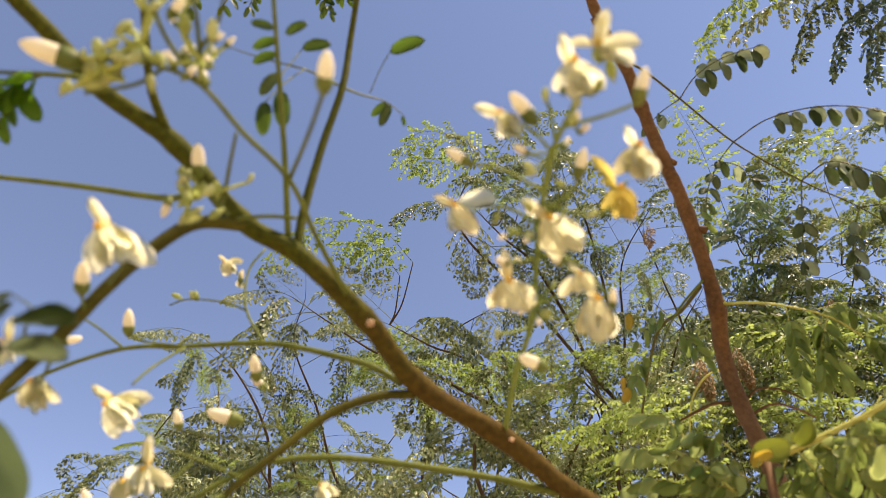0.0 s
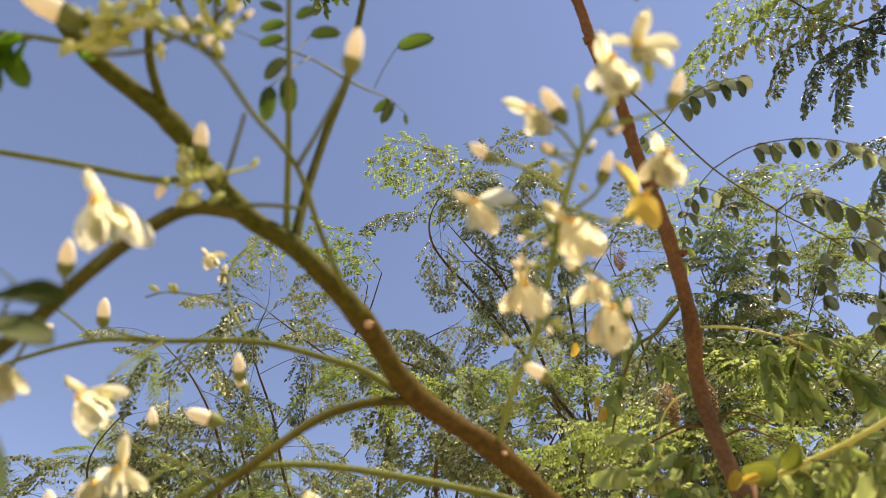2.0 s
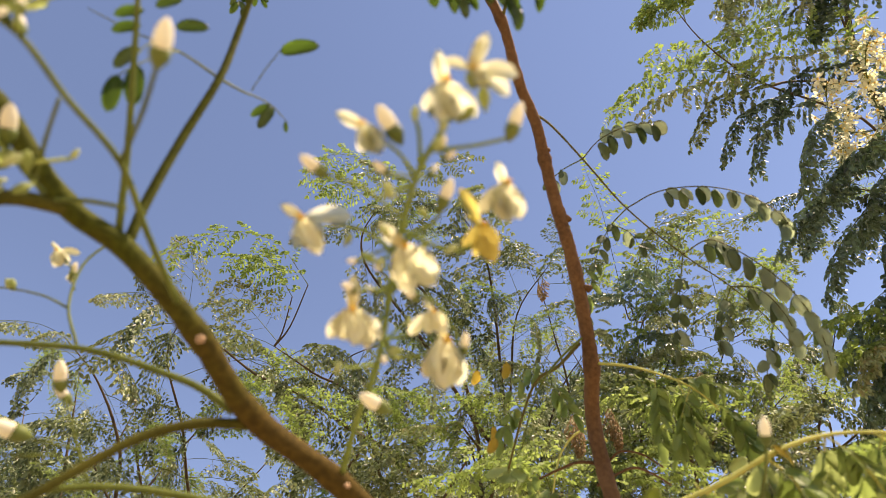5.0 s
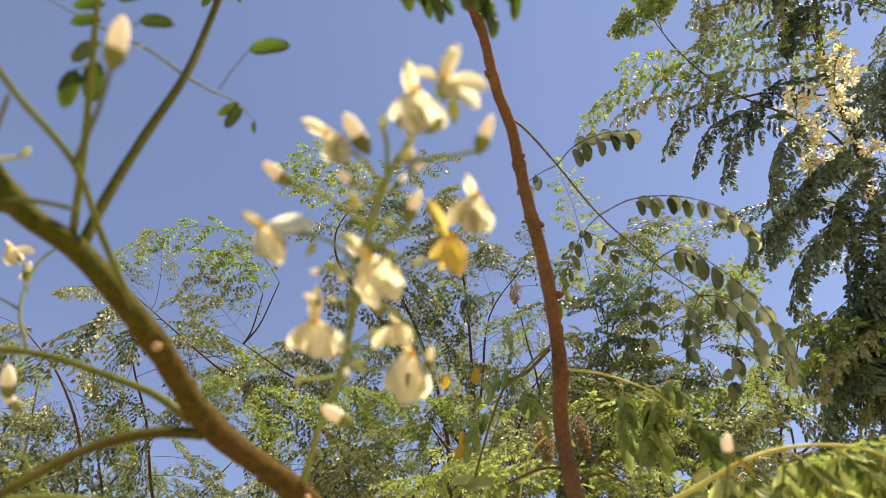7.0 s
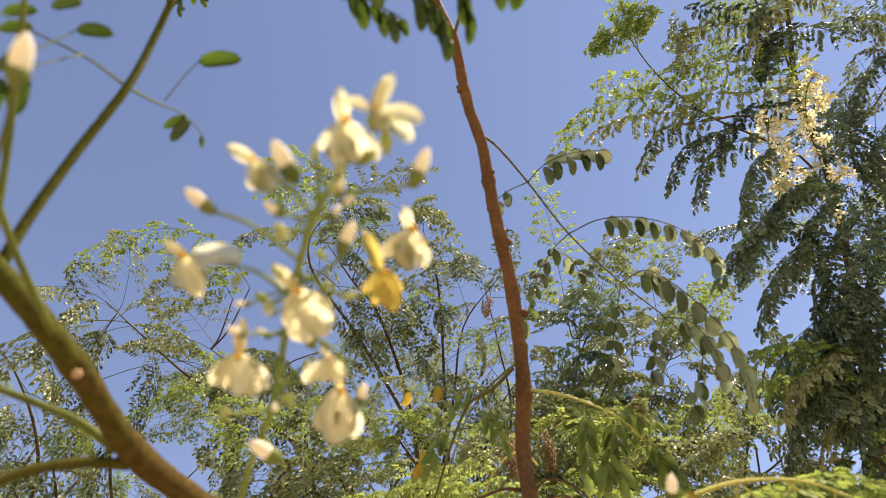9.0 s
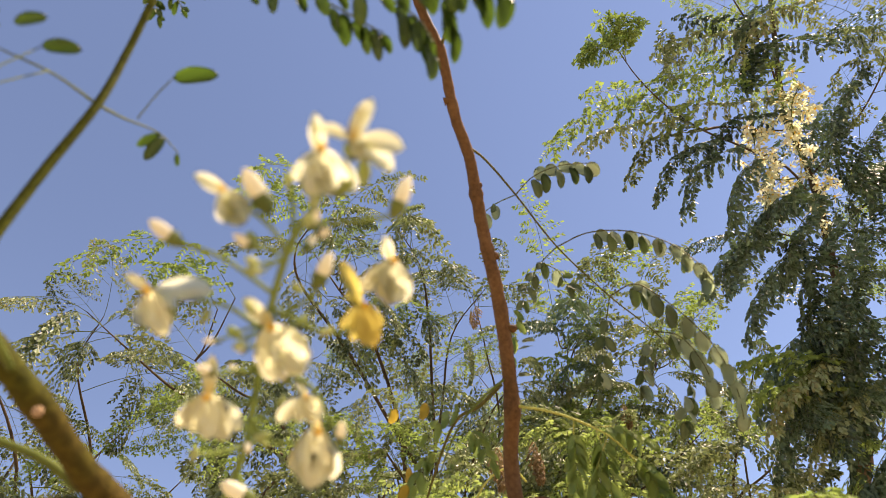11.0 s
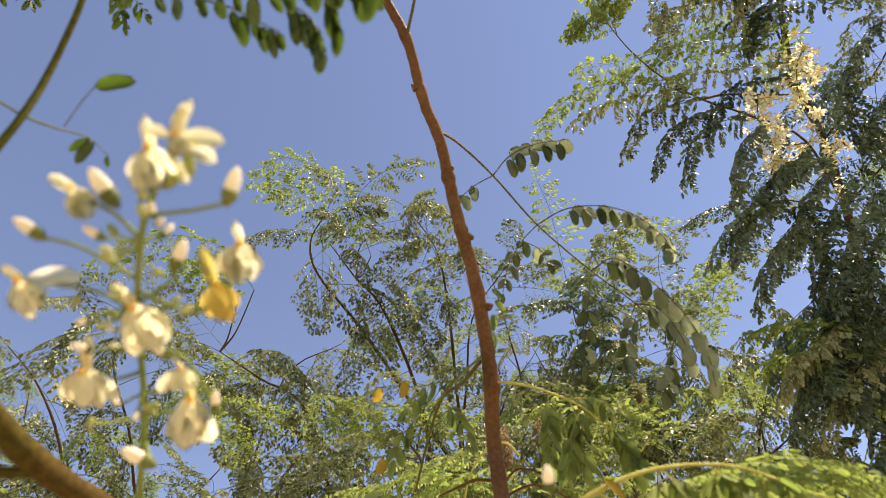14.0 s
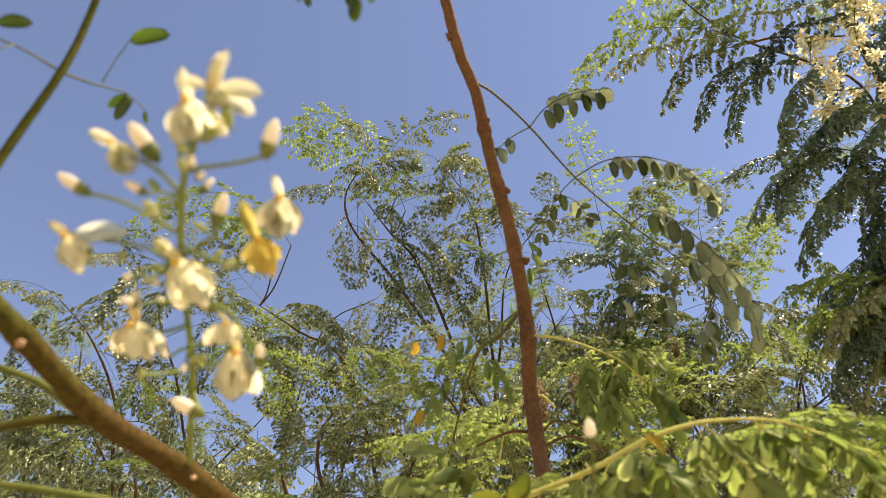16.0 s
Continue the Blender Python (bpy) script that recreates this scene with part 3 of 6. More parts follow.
flower(near, (-0.1244, 0.2618, 1.7879), None, (-0.1253, 0.2712, 1.7740), ((-0.1175, 0.2690, 1.7791),))
flower(near, (-0.0933, 0.2970, 1.7592), None, (-0.0972, 0.3029, 1.7489))
flower(near, (-0.1071, 0.2190, 1.7744), (-0.1044, 0.2128, 1.7793), (-0.1067, 0.2239, 1.7651))
stalk(near, [(-0.0951, 0.2387, 1.8143), (-0.0798, 0.2207, 1.8084), (-0.0703, 0.2051, 1.8057)])
stalk(near, [(-0.1001, 0.3251, 1.8462), (-0.1067, 0.3108, 1.8237), (-0.1017, 0.2910, 1.8010)])
stalk(near, [(-0.0512, 0.3241, 1.7673), (-0.0722, 0.3064, 1.7711), (-0.0893, 0.2975, 1.7744)])
stalk(near, [(-0.1087, 0.2450, 1.7936), (-0.1170, 0.2551, 1.7876), (-0.1252, 0.2655, 1.7841)])
stalk(near, [(-0.1028, 0.2438, 1.8034), (-0.0985, 0.2329, 1.8031), (-0.0956, 0.2269, 1.8021)])
bud(near, (-0.0956, 0.2274, 1.8016), (0.0043, -0.0138, 0.0069), 0.0130)
stalk(near, [(-0.0767, 0.3175, 1.7740), (-0.0828, 0.3129, 1.7644), (-0.0927, 0.3044, 1.7588)])
for a, b, s in (((-0.1282, 0.3144, 1.8485), (-0.1264, 0.3035, 1.8568), 0.0140), ((-0.0588, 0.3302, 1.8253), (-0.0592, 0.3184, 1.8331), 0.0140), ((-0.0553, 0.3359, 1.8224), (-0.0631, 0.3275, 1.8281), 0.0110), ((-0.0640, 0.3318, 1.8023), (-0.0769, 0.3237, 1.8034), 0.0170), ((-0.0958, 0.3353, 1.8016), (-0.0960, 0.3264, 1.8078), 0.0110), ((-0.1455, 0.2918, 1.8287), (-0.1343, 0.2909, 1.8296), 0.0100)):
    bud(near, a, Vector(b) - Vector(a), s)
stalk(near, [(-0.1001, 0.3251, 1.8462), (-0.1202, 0.3200, 1.8471), (-0.1276, 0.3144, 1.8485)])
stalk(near, [(-0.0381, 0.3465, 1.7887), (-0.0476, 0.3398, 1.8056), (-0.0575, 0.3320, 1.8235)])
stalk(near, [(-0.0444, 0.3412, 1.8013), (-0.0550, 0.3363, 1.8020), (-0.0640, 0.3320, 1.8021)])
stalk(near, [(-0.0524, 0.3401, 1.7981), (-0.0753, 0.3392, 1.7976), (-0.0958, 0.3357, 1.8012)])
stalk(near, [(-0.1358, 0.3237, 1.8476), (-0.1484, 0.3201, 1.8570), (-0.1599, 0.3184, 1.8645)])
stalk(near, [(-0.0571, 0.3229, 1.8442), (-0.0740, 0.3301, 1.8754), (-0.0791, 0.3331, 1.9080), (-0.0719, 0.3341, 1.9284)], 0.0009)
stalk(near, [(-0.0735, 0.3313, 1.8742), (-0.0908, 0.3347, 1.8849), (-0.1155, 0.3402, 1.8936), (-0.1302, 0.3459, 1.8949)], 0.0007)
flower(near, (-0.0969, 0.3358, 1.9209), (-0.1018, 0.3330, 1.9238), (-0.0910, 0.3416, 1.9108), ((-0.0863, 0.3356, 1.9198),))
flower(near, (-0.0871, 0.3418, 1.9092), None, (-0.0858, 0.3454, 1.9026))
stalk(near, [(-0.0761, 0.3318, 1.8880), (-0.0846, 0.3354, 1.9057), (-0.0928, 0.3379, 1.9160)], 0.0006)
bud(near, (-0.0865, 0.3415, 1.9065), (0.1, -0.3, 0.2), 0.0085)
for a, b in (((-0.1211, 0.3402, 1.8950), (-0.1268, 0.3372, 1.8966)), ((-0.1115, 0.3396, 1.8928), (-0.1182, 0.3314, 1.9025)), ((-0.1098, 0.3397, 1.8927), (-0.1132, 0.3341, 1.8998))):
    bud(near, a, Vector(b) - Vector(a), 0.0075, True)

flower(near, (-0.0220, 0.3456, 1.7740), None, (-0.0192, 0.3496, 1.7642), ((-0.0145, 0.3509, 1.7686),))
stalk(near, [(-0.0451, 0.3472, 1.7795), (-0.0334, 0.3451, 1.7773), (-0.0220, 0.3456, 1.7740)])
for a, b, s in (((-0.1131, 0.3112, 1.7519), (-0.1137, 0.3029, 1.7575), 0.0105), ((-0.1045, 0.3143, 1.7559), (-0.1040, 0.3059, 1.7616), 0.0100), ((-0.1210, 0.3090, 1.7469), (-0.1244, 0.3021, 1.7512), 0.0105), ((-0.0979, 0.3198, 1.7546), (-0.1012, 0.3133, 1.7583), 0.0090)):
    bud(near, a, Vector(b) - Vector(a), s)
    stalk(near, [(-0.0962, 0.3310, 1.7460), Vector(a).lerp(Vector((-0.0962, 0.3310, 1.7460)), 0.4) + Vector((0, 0, 0.002)), a], 0.0007)

# the hanging flower cluster
branch("flower_stalk", [(0.0712, 0.3564, 1.8002), (0.0762, 0.3148, 1.8083), (0.0821, 0.2756, 1.8110), (0.0838, 0.2246, 1.8202), (0.0874, 0.1931, 1.8266), (0.0929, 0.1755, 1.8273), (0.0978, 0.1622, 1.8324)], 0.0015, 0.0010, CLUSTER, near)


def flower_branchlet(a, b, c):
    stalk(near, [a, b, c], 0.0009, CLUSTER)


flower_branchlet((0.0874, 0.1931, 1.8266), (0.0803, 0.1853, 1.8289), (0.072, 0.1809, 1.8305))
flower_branchlet((0.0899, 0.1819, 1.8265), (0.1046, 0.178, 1.8263), (0.1159, 0.1742, 1.8273))
flower_branchlet((0.0852, 0.2085, 1.8223), (0.0689, 0.1992, 1.826), (0.0571, 0.196, 1.8265))
flower_branchlet((0.0838, 0.2246, 1.8202), (0.0721, 0.2153, 1.8211), (0.0597, 0.2106, 1.8187))
flower_branchlet((0.0845, 0.2142, 1.8222), (0.1054, 0.2156, 1.8151), (0.1171, 0.2068, 1.824))
flower_branchlet((0.0833, 0.2322, 1.8182), (0.0854, 0.2219, 1.8172), (0.086, 0.2168, 1.8167))
flower_branchlet((0.0832, 0.2526, 1.8145), (0.0774, 0.2464, 1.8065), (0.0721, 0.2393, 1.8038))
flower_branchlet((0.083, 0.2656, 1.8127), (0.0947, 0.2534, 1.808), (0.1017, 0.2427, 1.8075))
flower_branchlet((0.0821, 0.2756, 1.811), (0.0949, 0.2633, 1.8036), (0.106, 0.2534, 1.7994))
flower_branchlet((0.0792, 0.2961, 1.8102), (0.0853, 0.2935, 1.7985), (0.0871, 0.2893, 1.7956))
flower_branchlet((0.0847, 0.2194, 1.8212), (0.0954, 0.2103, 1.8234), (0.0981, 0.204, 1.8241))
flower_branchlet((0.0845, 0.2391, 1.8183), (0.1012, 0.2409, 1.8122), (0.1131, 0.2529, 1.8))
flower_branchlet((0.0886, 0.1905, 1.8264), (0.0869, 0.1804, 1.8338), (0.0848, 0.1752, 1.8362))
flower_branchlet((0.081, 0.279, 1.8105), (0.071, 0.2739, 1.8043), (0.0656, 0.2696, 1.8015))

flower(near, (0.0926, 0.1619, 1.8356), (0.0897, 0.1531, 1.8416), (0.0953, 0.1716, 1.8199), ((0.1043, 0.1666, 1.8279),), False, "", 1.15)
bud(near, (0.1058, 0.1642, 1.8275), (-0.0027, -0.0099, 0.0072), 0.0085, True)
bud(near, (0.1008, 0.1590, 1.8300), (-0.0027, -0.0053, 0.0040), 0.0060, True)
flower(near, (0.1003, 0.1552, 1.8338), (0.1042, 0.1451, 1.8412), (0.1062, 0.1590, 1.8271), ((0.1147, 0.1523, 1.8325), (0.0915, 0.1527, 1.8349), (0.1131, 0.1577, 1.8284)), False, "", 0.8)
flower(near, (0.0676, 0.1787, 1.8327), (0.0586, 0.1761, 1.8353), (0.0742, 0.1848, 1.8222))
flower(near, (0.0495, 0.2097, 1.8196), (0.0419, 0.2070, 1.8224), (0.0561, 0.2177, 1.8072), ((0.0665, 0.2079, 1.8215),), False, "", 1.1)
flower(near, (0.0854, 0.2167, 1.8169), (0.0759, 0.2113, 1.8223), (0.0960, 0.2257, 1.8020))
flower(near, (0.1197, 0.1948, 1.8306), (0.1165, 0.1893, 1.8361), (0.1220, 0.2047, 1.8162), ((0.1114, 0.2016, 1.8222),), False, "", 0.9)
flower(near, (0.1130, 0.2082, 1.8226), None, (0.1151, 0.2170, 1.8094), (), True, "withered orange-yellow flower")
for tip in ((0.1050, 0.1981, 1.8301), (0.1075, 0.2045, 1.8221), (0.1197, 0.2101, 1.8192)):
    shared("petal", OLD_PETALS[0], near, axes((0.1125, 0.2089, 1.8219), Vector(tip) - Vector((0.1125, 0.2089, 1.8219)), TOWARD_CAMERA, (Vector(tip) - Vector((0.1125, 0.2089, 1.8219))).length), "withered yellow petal")
flower(near, (0.0695, 0.2375, 1.8042), (0.0688, 0.2285, 1.8119), (0.0714, 0.2471, 1.7887), ((0.0806, 0.2431, 1.7956), (0.0611, 0.2445, 1.7957)), False, "", 1.2)
flower(near, (0.0997, 0.2428, 1.8102), (0.0958, 0.2394, 1.8137), (0.1030, 0.2482, 1.8005), ((0.0912, 0.2487, 1.8028),))
flower(near, (0.1049, 0.2491, 1.8023), (0.1029, 0.2415, 1.8087), (0.1052, 0.2594, 1.7848), ((0.0984, 0.2583, 1.7901), (0.1131, 0.2599, 1.7885)))
for a, b, s in (((0.1163, 0.1739, 1.8276), (0.1186, 0.1653, 1.8335), 0.0120), ((0.0802, 0.1812, 1.8301), (0.0714, 0.1718, 1.8368), 0.0135), ((0.0565, 0.1959, 1.8265), (0.0489, 0.1911, 1.8286), 0.0105), ((0.0871, 0.2897, 1.7953), (0.0744, 0.2824, 1.7985), 0.0140),
                ((0.1130, 0.2537, 1.7991), (0.1129, 0.2473, 1.8028), 0.0085), ((0.0975, 0.2040, 1.8241), (0.1005, 0.1948, 1.8305), 0.0115), ((0.0937, 0.2428, 1.8145), (0.0862, 0.2339, 1.8164), 0.0085)):
    bud(near, a, Vector(b) - Vector(a), s)
for a, b in (((0.0848, 0.1761, 1.8354), (0.0848, 0.1729, 1.8371)), ((0.0934, 0.2086, 1.8250), (0.0898, 0.2057, 1.8252)), ((0.0655, 0.2713, 1.7997), (0.0659, 0.2662, 1.8050)), ((0.0650, 0.2175, 1.8160), (0.0673, 0.2124, 1.8184)), ((0.0796, 0.2142, 1.8193), (0.0762, 0.2105, 1.8203)), ((0.1009, 0.2161, 1.8146), (0.1053, 0.2133, 1.8160)), ((0.0852, 0.2629, 1.8040), (0.0887, 0.2589, 1.8052))):
    bud(near, a, Vector(b) - Vector(a), 0.0060, True)

FILL = random.Random(5)
for base, reach in (((0.0874, 0.1931, 1.8266), 0.010), ((0.0838, 0.2246, 1.8202), 0.013), ((0.0830, 0.2400, 1.8165), 0.013), ((0.0821, 0.2650, 1.8125), 0.013), ((0.0929, 0.1755, 1.8273), 0.008)):
    for k in range(5):
        c = Vector(base) + Vector((0, FILL.uniform(-0.006, 0.006), 0))
        o = Vector((FILL.uniform(-1, 1), FILL.uniform(-0.6, 0.3), FILL.uniform(-0.8, 0.5))) * reach
        stalk(near, [c, c + o * 0.6 + Vector((0, 0, 0.001)), c + o], 0.0007, CLUSTER)
        bud(near, c + o, o + Vector((0, -0.004, 0.004)), FILL.uniform(0.0045, 0.0075), k % 3 > 0)

# compound leaves of the near limb
def leaf_thing(parent, points, r=0.0011, mat=None, label="compound leaf"):
    lf, run = branch("leaf", points, r * 1.3, r * 0.4, mat or TWIG, parent, label, 6, 6, 0.05)
    return lf


leaf = leaf_thing(near, [(-0.0065, 0.2321, 1.9495), (0.0028, 0.2408, 1.9550), (0.0150, 0.2528, 1.9656), (0.0256, 0.2603, 1.9608)], 0.0006)
for a, b, c in (((0.0073, 0.2424, 1.9590), (0.0137, 0.2334, 1.9682), (0.0204, 0.2256, 1.9747)),):
    stalk(leaf, [a, b, c], 0.0004)
for a, b, s in (((0.0204, 0.2256, 1.9747), (0.0406, 0.2186, 1.9748), 0.0215), ((0.0159, 0.2533, 1.9651), (0.0019, 0.2594, 1.9559), 0.0125), ((0.0176, 0.2541, 1.9643), (0.0066, 0.2656, 1.9439), 0.0150), ((0.0245, 0.2603, 1.9608), (0.0256, 0.2644, 1.9566), 0.0065)):
    shared("leaflet", LEAFLETS[0], leaf, axes(a, Vector(b) - Vector(a), (0.15, -0.75, -0.6), s))
leaf = leaf_thing(near, [(-0.0065, 0.2321, 1.9495), (-0.0240, 0.2217, 1.9516), (-0.0453, 0.2134, 1.9514), (-0.0646, 0.2052, 1.9526)], 0.0006)
for a, b, s in (((-0.0315, 0.1972, 1.9251), (-0.0408, 0.1978, 1.9217), 0.0125), ((-0.0310, 0.1923, 1.9301), (-0.0389, 0.1926, 1.9269), 0.0125), ((-0.0220, 0.2029, 1.9407), (-0.0082, 0.2000, 1.9394), 0.0150), ((-0.0315, 0.2040, 1.9182), (-0.0351, 0.2058, 1.9135), 0.0140), ((-0.0281, 0.2047, 1.9032), (-0.0271, 0.2142, 1.8864), 0.0180), ((-0.0371, 0.2108, 1.9041), (-0.0384, 0.2184, 1.8892), 0.0170),
                ((-0.0267, 0.1906, 1.9319), (-0.0191, 0.1871, 1.9326), 0.0120), ((-0.0321, 0.1884, 1.9341), (-0.0356, 0.1864, 1.9333), 0.0110)):
    shared("leaflet", LEAFLETS[1], leaf, axes(a, Vector(b) - Vector(a), (0.15, -0.75, -0.6), s))
stalk(leaf, [(-0.0253, 0.2204, 1.9514), (-0.0321, 0.2132, 1.9231), (-0.0373, 0.2114, 1.9050)], 0.0004)
stalk(leaf, [(-0.0264, 0.2042, 1.8923), (-0.0283, 0.2009, 1.9070), (-0.0218, 0.2030, 1.9392)], 0.0004)
# long leaf that reaches over to the brown stem
leaf = leaf_thing(near, [(0.0046, 0.1978, 2.0244), (0.0400, 0.1852, 2.0089), (0.0870, 0.1718, 1.9869), (0.1317, 0.1514, 1.9720), (0.1556, 0.1431, 1.9519)], 0.0009)
neat_row(leaf, [(0.0230, 0.1915, 2.0166), (0.0870, 0.1718, 1.9869), (0.1317, 0.1514, 1.9720), (0.1603, 0.1417, 1.9534)], 15, 0.0178, LEAFLETS)
neat_row(leaf, [(0.0714, 0.1781, 1.9947), (0.0890, 0.1775, 1.9882), (0.1068, 0.1796, 1.9790), (0.1159, 0.1794, 1.9720)], 7, 0.0185, LEAFLETS, 0.3)
neat_row(leaf, [(0.1070, 0.1634, 1.9812), (0.1206, 0.1668, 1.9777), (0.1324, 0.1693, 1.9680), (0.1380, 0.1761, 1.9540)], 8, 0.0185, LEAFLETS, 0.25)
neat_row(leaf, [(0.1317, 0.1514, 1.9720), (0.1402, 0.1557, 1.9647), (0.1454, 0.1633, 1.9528)], 4, 0.0165, LEAFLETS, 0.3)
neat_row(leaf, [(0.0168, 0.1928, 2.0182), (0.0328, 0.1837, 2.0246), (0.0523, 0.1709, 2.0306)], 6, 0.0160, LEAFLETS)
shared("leaflet", LEAFLETS[1], leaf, axes((0.1592, 0.1378, 1.9430), (-0.0018, 0.0087, -0.0203), (0.2, -0.8, 0.5), 0.0200))
# leaf at the upper left
leaf = leaf_thing(near, [(-0.1020, 0.1945, 1.8907), (-0.1083, 0.1861, 1.8907), (-0.1193, 0.1812, 1.8872), (-0.1361, 0.1762, 1.8822), (-0.1606, 0.1685, 1.8758)], 0.0013)
pinna(leaf, [(-0.1205, 0.1801, 1.8854), (-0.1290, 0.1809, 1.8817), (-0.1372, 0.1803, 1.8794), (-0.1560, 0.1764, 1.8749)], 10, 0.0140, SUNLETS, 1.1, 0.0005, None, 0.05, under=-0.6)
pinna(leaf, [(-0.1301, 0.1797, 1.8858), (-0.1342, 0.1865, 1.8760), (-0.1432, 0.1951, 1.8644)], 5, 0.0120, SUNLETS, 0.9, 0.0005, None, 0.3, under=-0.6)
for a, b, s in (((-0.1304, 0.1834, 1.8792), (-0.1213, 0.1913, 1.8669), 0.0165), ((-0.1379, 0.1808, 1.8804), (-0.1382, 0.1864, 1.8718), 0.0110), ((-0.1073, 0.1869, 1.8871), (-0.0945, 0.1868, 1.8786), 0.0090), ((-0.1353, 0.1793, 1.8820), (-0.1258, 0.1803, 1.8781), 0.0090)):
    shared("leaflet", SUNLETS[0], leaf, axes(a, Vector(b) - Vector(a), (0.15, -0.75, -0.6), s))
# broad leaf close to the lens at the left
leaf = leaf_thing(near, [(-0.1355, 0.2451, 1.7478), (-0.1265, 0.2320, 1.7255), (-0.0961, 0.2077, 1.7259), (-0.0861, 0.1979, 1.7317)], 0.0008)
for a, b, s in (((-0.0842, 0.1968, 1.7299), (-0.0725, 0.2075, 1.7105), 0.0265), ((-0.0840, 0.1908, 1.7175), (-0.0767, 0.1998, 1.6912), 0.0305), ((-0.0924, 0.2025, 1.7270), (-0.1051, 0.1953, 1.7300), 0.0170)):
    shared("leaflet", BROADLETS[s < 0.03], leaf, axes(a, Vector(b) - Vector(a), (0.1, -0.75, -0.6), s))
leaf = leaf_thing(near, [(-0.1097, 0.2434, 1.7924), (-0.0941, 0.2107, 1.7686), (-0.0848, 0.1972, 1.7681), (-0.0871, 0.1899, 1.7684)], 0.0006)
for a, b, s in (((-0.0870, 0.1955, 1.7641), (-0.0713, 0.1924, 1.7616), 0.0150), ((-0.0877, 0.1924, 1.7673), (-0.0970, 0.1961, 1.7606), 0.0130), ((-0.0876, 0.1906, 1.7691), (-0.0951, 0.1914, 1.7655), 0.0100), ((-0.0910, 0.2023, 1.7600), (-0.0753, 0.2031, 1.7564), 0.0140), ((-0.0940, 0.2056, 1.7595), (-0.1068, 0.2061, 1.7561), 0.0150)):
    shared("leaflet", HANGLETS[1], leaf, axes(a, Vector(b) - Vector(a), (0.1, -0.8, 0.25), s * 1.35))
# dark leaflets under the side limb
leaf = leaf_thing(near, [(-0.0601, 0.3233, 1.7610), (-0.0642, 0.3107, 1.7524), (-0.0671, 0.3022, 1.7468)], 0.0006)
for a, b, s in (((-0.0781, 0.2994, 1.7497), (-0.0812, 0.3048, 1.7370), 0.0150), ((-0.0666, 0.2998, 1.7493), (-0.0609, 0.3047, 1.7371), 0.0150), ((-0.0712, 0.3004, 1.7486), (-0.0729, 0.3109, 1.7379), 0.0150)):
    shared("leaflet", LEAFLETS[1], leaf, axes(a, Vector(b) - Vector(a), (0.1, -0.9, 0.3), s))

# ---------------- the brown stem and its leaves ----------------
STEM_FOOT = Vector((0.3482, 0.6408, 1.9831))
stem = thing("moringa_tree", (STEM_FOOT.x + 0.05, STEM_FOOT.y + 0.1, 0.0), "tall slim moringa sapling with red-brown bark", "tree", "moringa trees")
branch("trunk", [stem.location - Vector((0, 0, 0.05)), stem.location + Vector((0.02, 0, 0.8)), STEM_FOOT + Vector((0.012, 0.01, -0.25)), STEM_FOOT, (0.3366, 0.5824, 2.0483), (0.3259, 0.5472, 2.0884), (0.3088, 0.5047, 2.1388), (0.2899, 0.4701, 2.1812), (0.2740, 0.4369, 2.2221), (0.2613, 0.4089, 2.2507), (0.2386, 0.3772, 2.2829), (0.2150, 0.3321, 2.3288), (0.1905, 0.3053, 2.3561), (0.1670, 0.2762, 2.3858), (0.1301, 0.2287, 2.4355), (0.1045, 0.1725, 2.4927)],
       0.0095, 0.0044, STEM, stem, "red-brown stem", 14, 12, 0.13, ((0.267, 0.2, 0.009), (0.533, 0.2, 0.008), (0.74, 0.22, 0.007), (0.675, 0.18, 0.005), (0.46, 0.12, 0.006), (0.38, 0.1, 0.006)))
for a, b in (((0.2249, 0.3689, 2.2899), (0.2367, 0.3626, 2.2906)), ((0.2705, 0.4298, 2.2279), (0.2836, 0.4242, 2.2279)), ((0.2980, 0.4770, 2.1713), (0.3114, 0.4769, 2.1657)), ((0.3299, 0.5257, 2.1102), (0.3160, 0.5198, 2.1105))):
    branch("bud_scar", [a, Vector(a).lerp(Vector(b), 0.4), Vector(a).lerp(Vector(b), 0.62)], 0.0050, 0.0020, STEM, stem, "", 8, 3, 0.2)
branch("twig", [(0.2140, 0.3241, 2.3313), (0.2174, 0.3008, 2.3478), (0.2214, 0.2714, 2.3707), (0.2242, 0.2332, 2.4024)], 0.0019, 0.0013, DARKTWIG, stem)
branch("twig", [(0.1697, 0.2985, 2.3630), (0.1570, 0.2873, 2.3472), (0.1453, 0.2769, 2.3294)], 0.0010, 0.0006, TWIG, stem)
for a, b, s in (((0.3426, 0.5388, 2.1055), (0.3549, 0.5320, 2.1053), 0.008), ((0.3449, 0.5534, 2.0907), (0.3588, 0.5522, 2.0847), 0.008), ((0.3430, 0.5645, 2.0793), (0.3552, 0.5585, 2.0783), 0.007), ((0.3377, 0.5461, 2.0981), (0.3473, 0.5385, 2.0987), 0.010)):
    shared("leaflet", GREYLETS[rng.randrange(3)], stem, axes(a, Vector(b) - Vector(a), Vector((rng.uniform(-1, 1), -0.3, 0.9)), s * 1.9), "pale sunlit leaflet")
for a, b, s in (((0.3401, 0.5503, 2.1223), (0.3447, 0.5660, 2.0992), 0.02), ((0.3420, 0.5388, 2.1341), (0.3535, 0.5439, 2.1217), 0.018), ((0.3425, 0.5662, 2.1061), (0.3442, 0.5783, 2.0867), 0.018), ((0.3373, 0.5298, 2.1432), (0.3480, 0.5327, 2.1331), 0.016)):
    shared("leaflet", MIDLETS[0], stem, axes(a, Vector(b) - Vector(a), TOWARD_CAMERA, s))
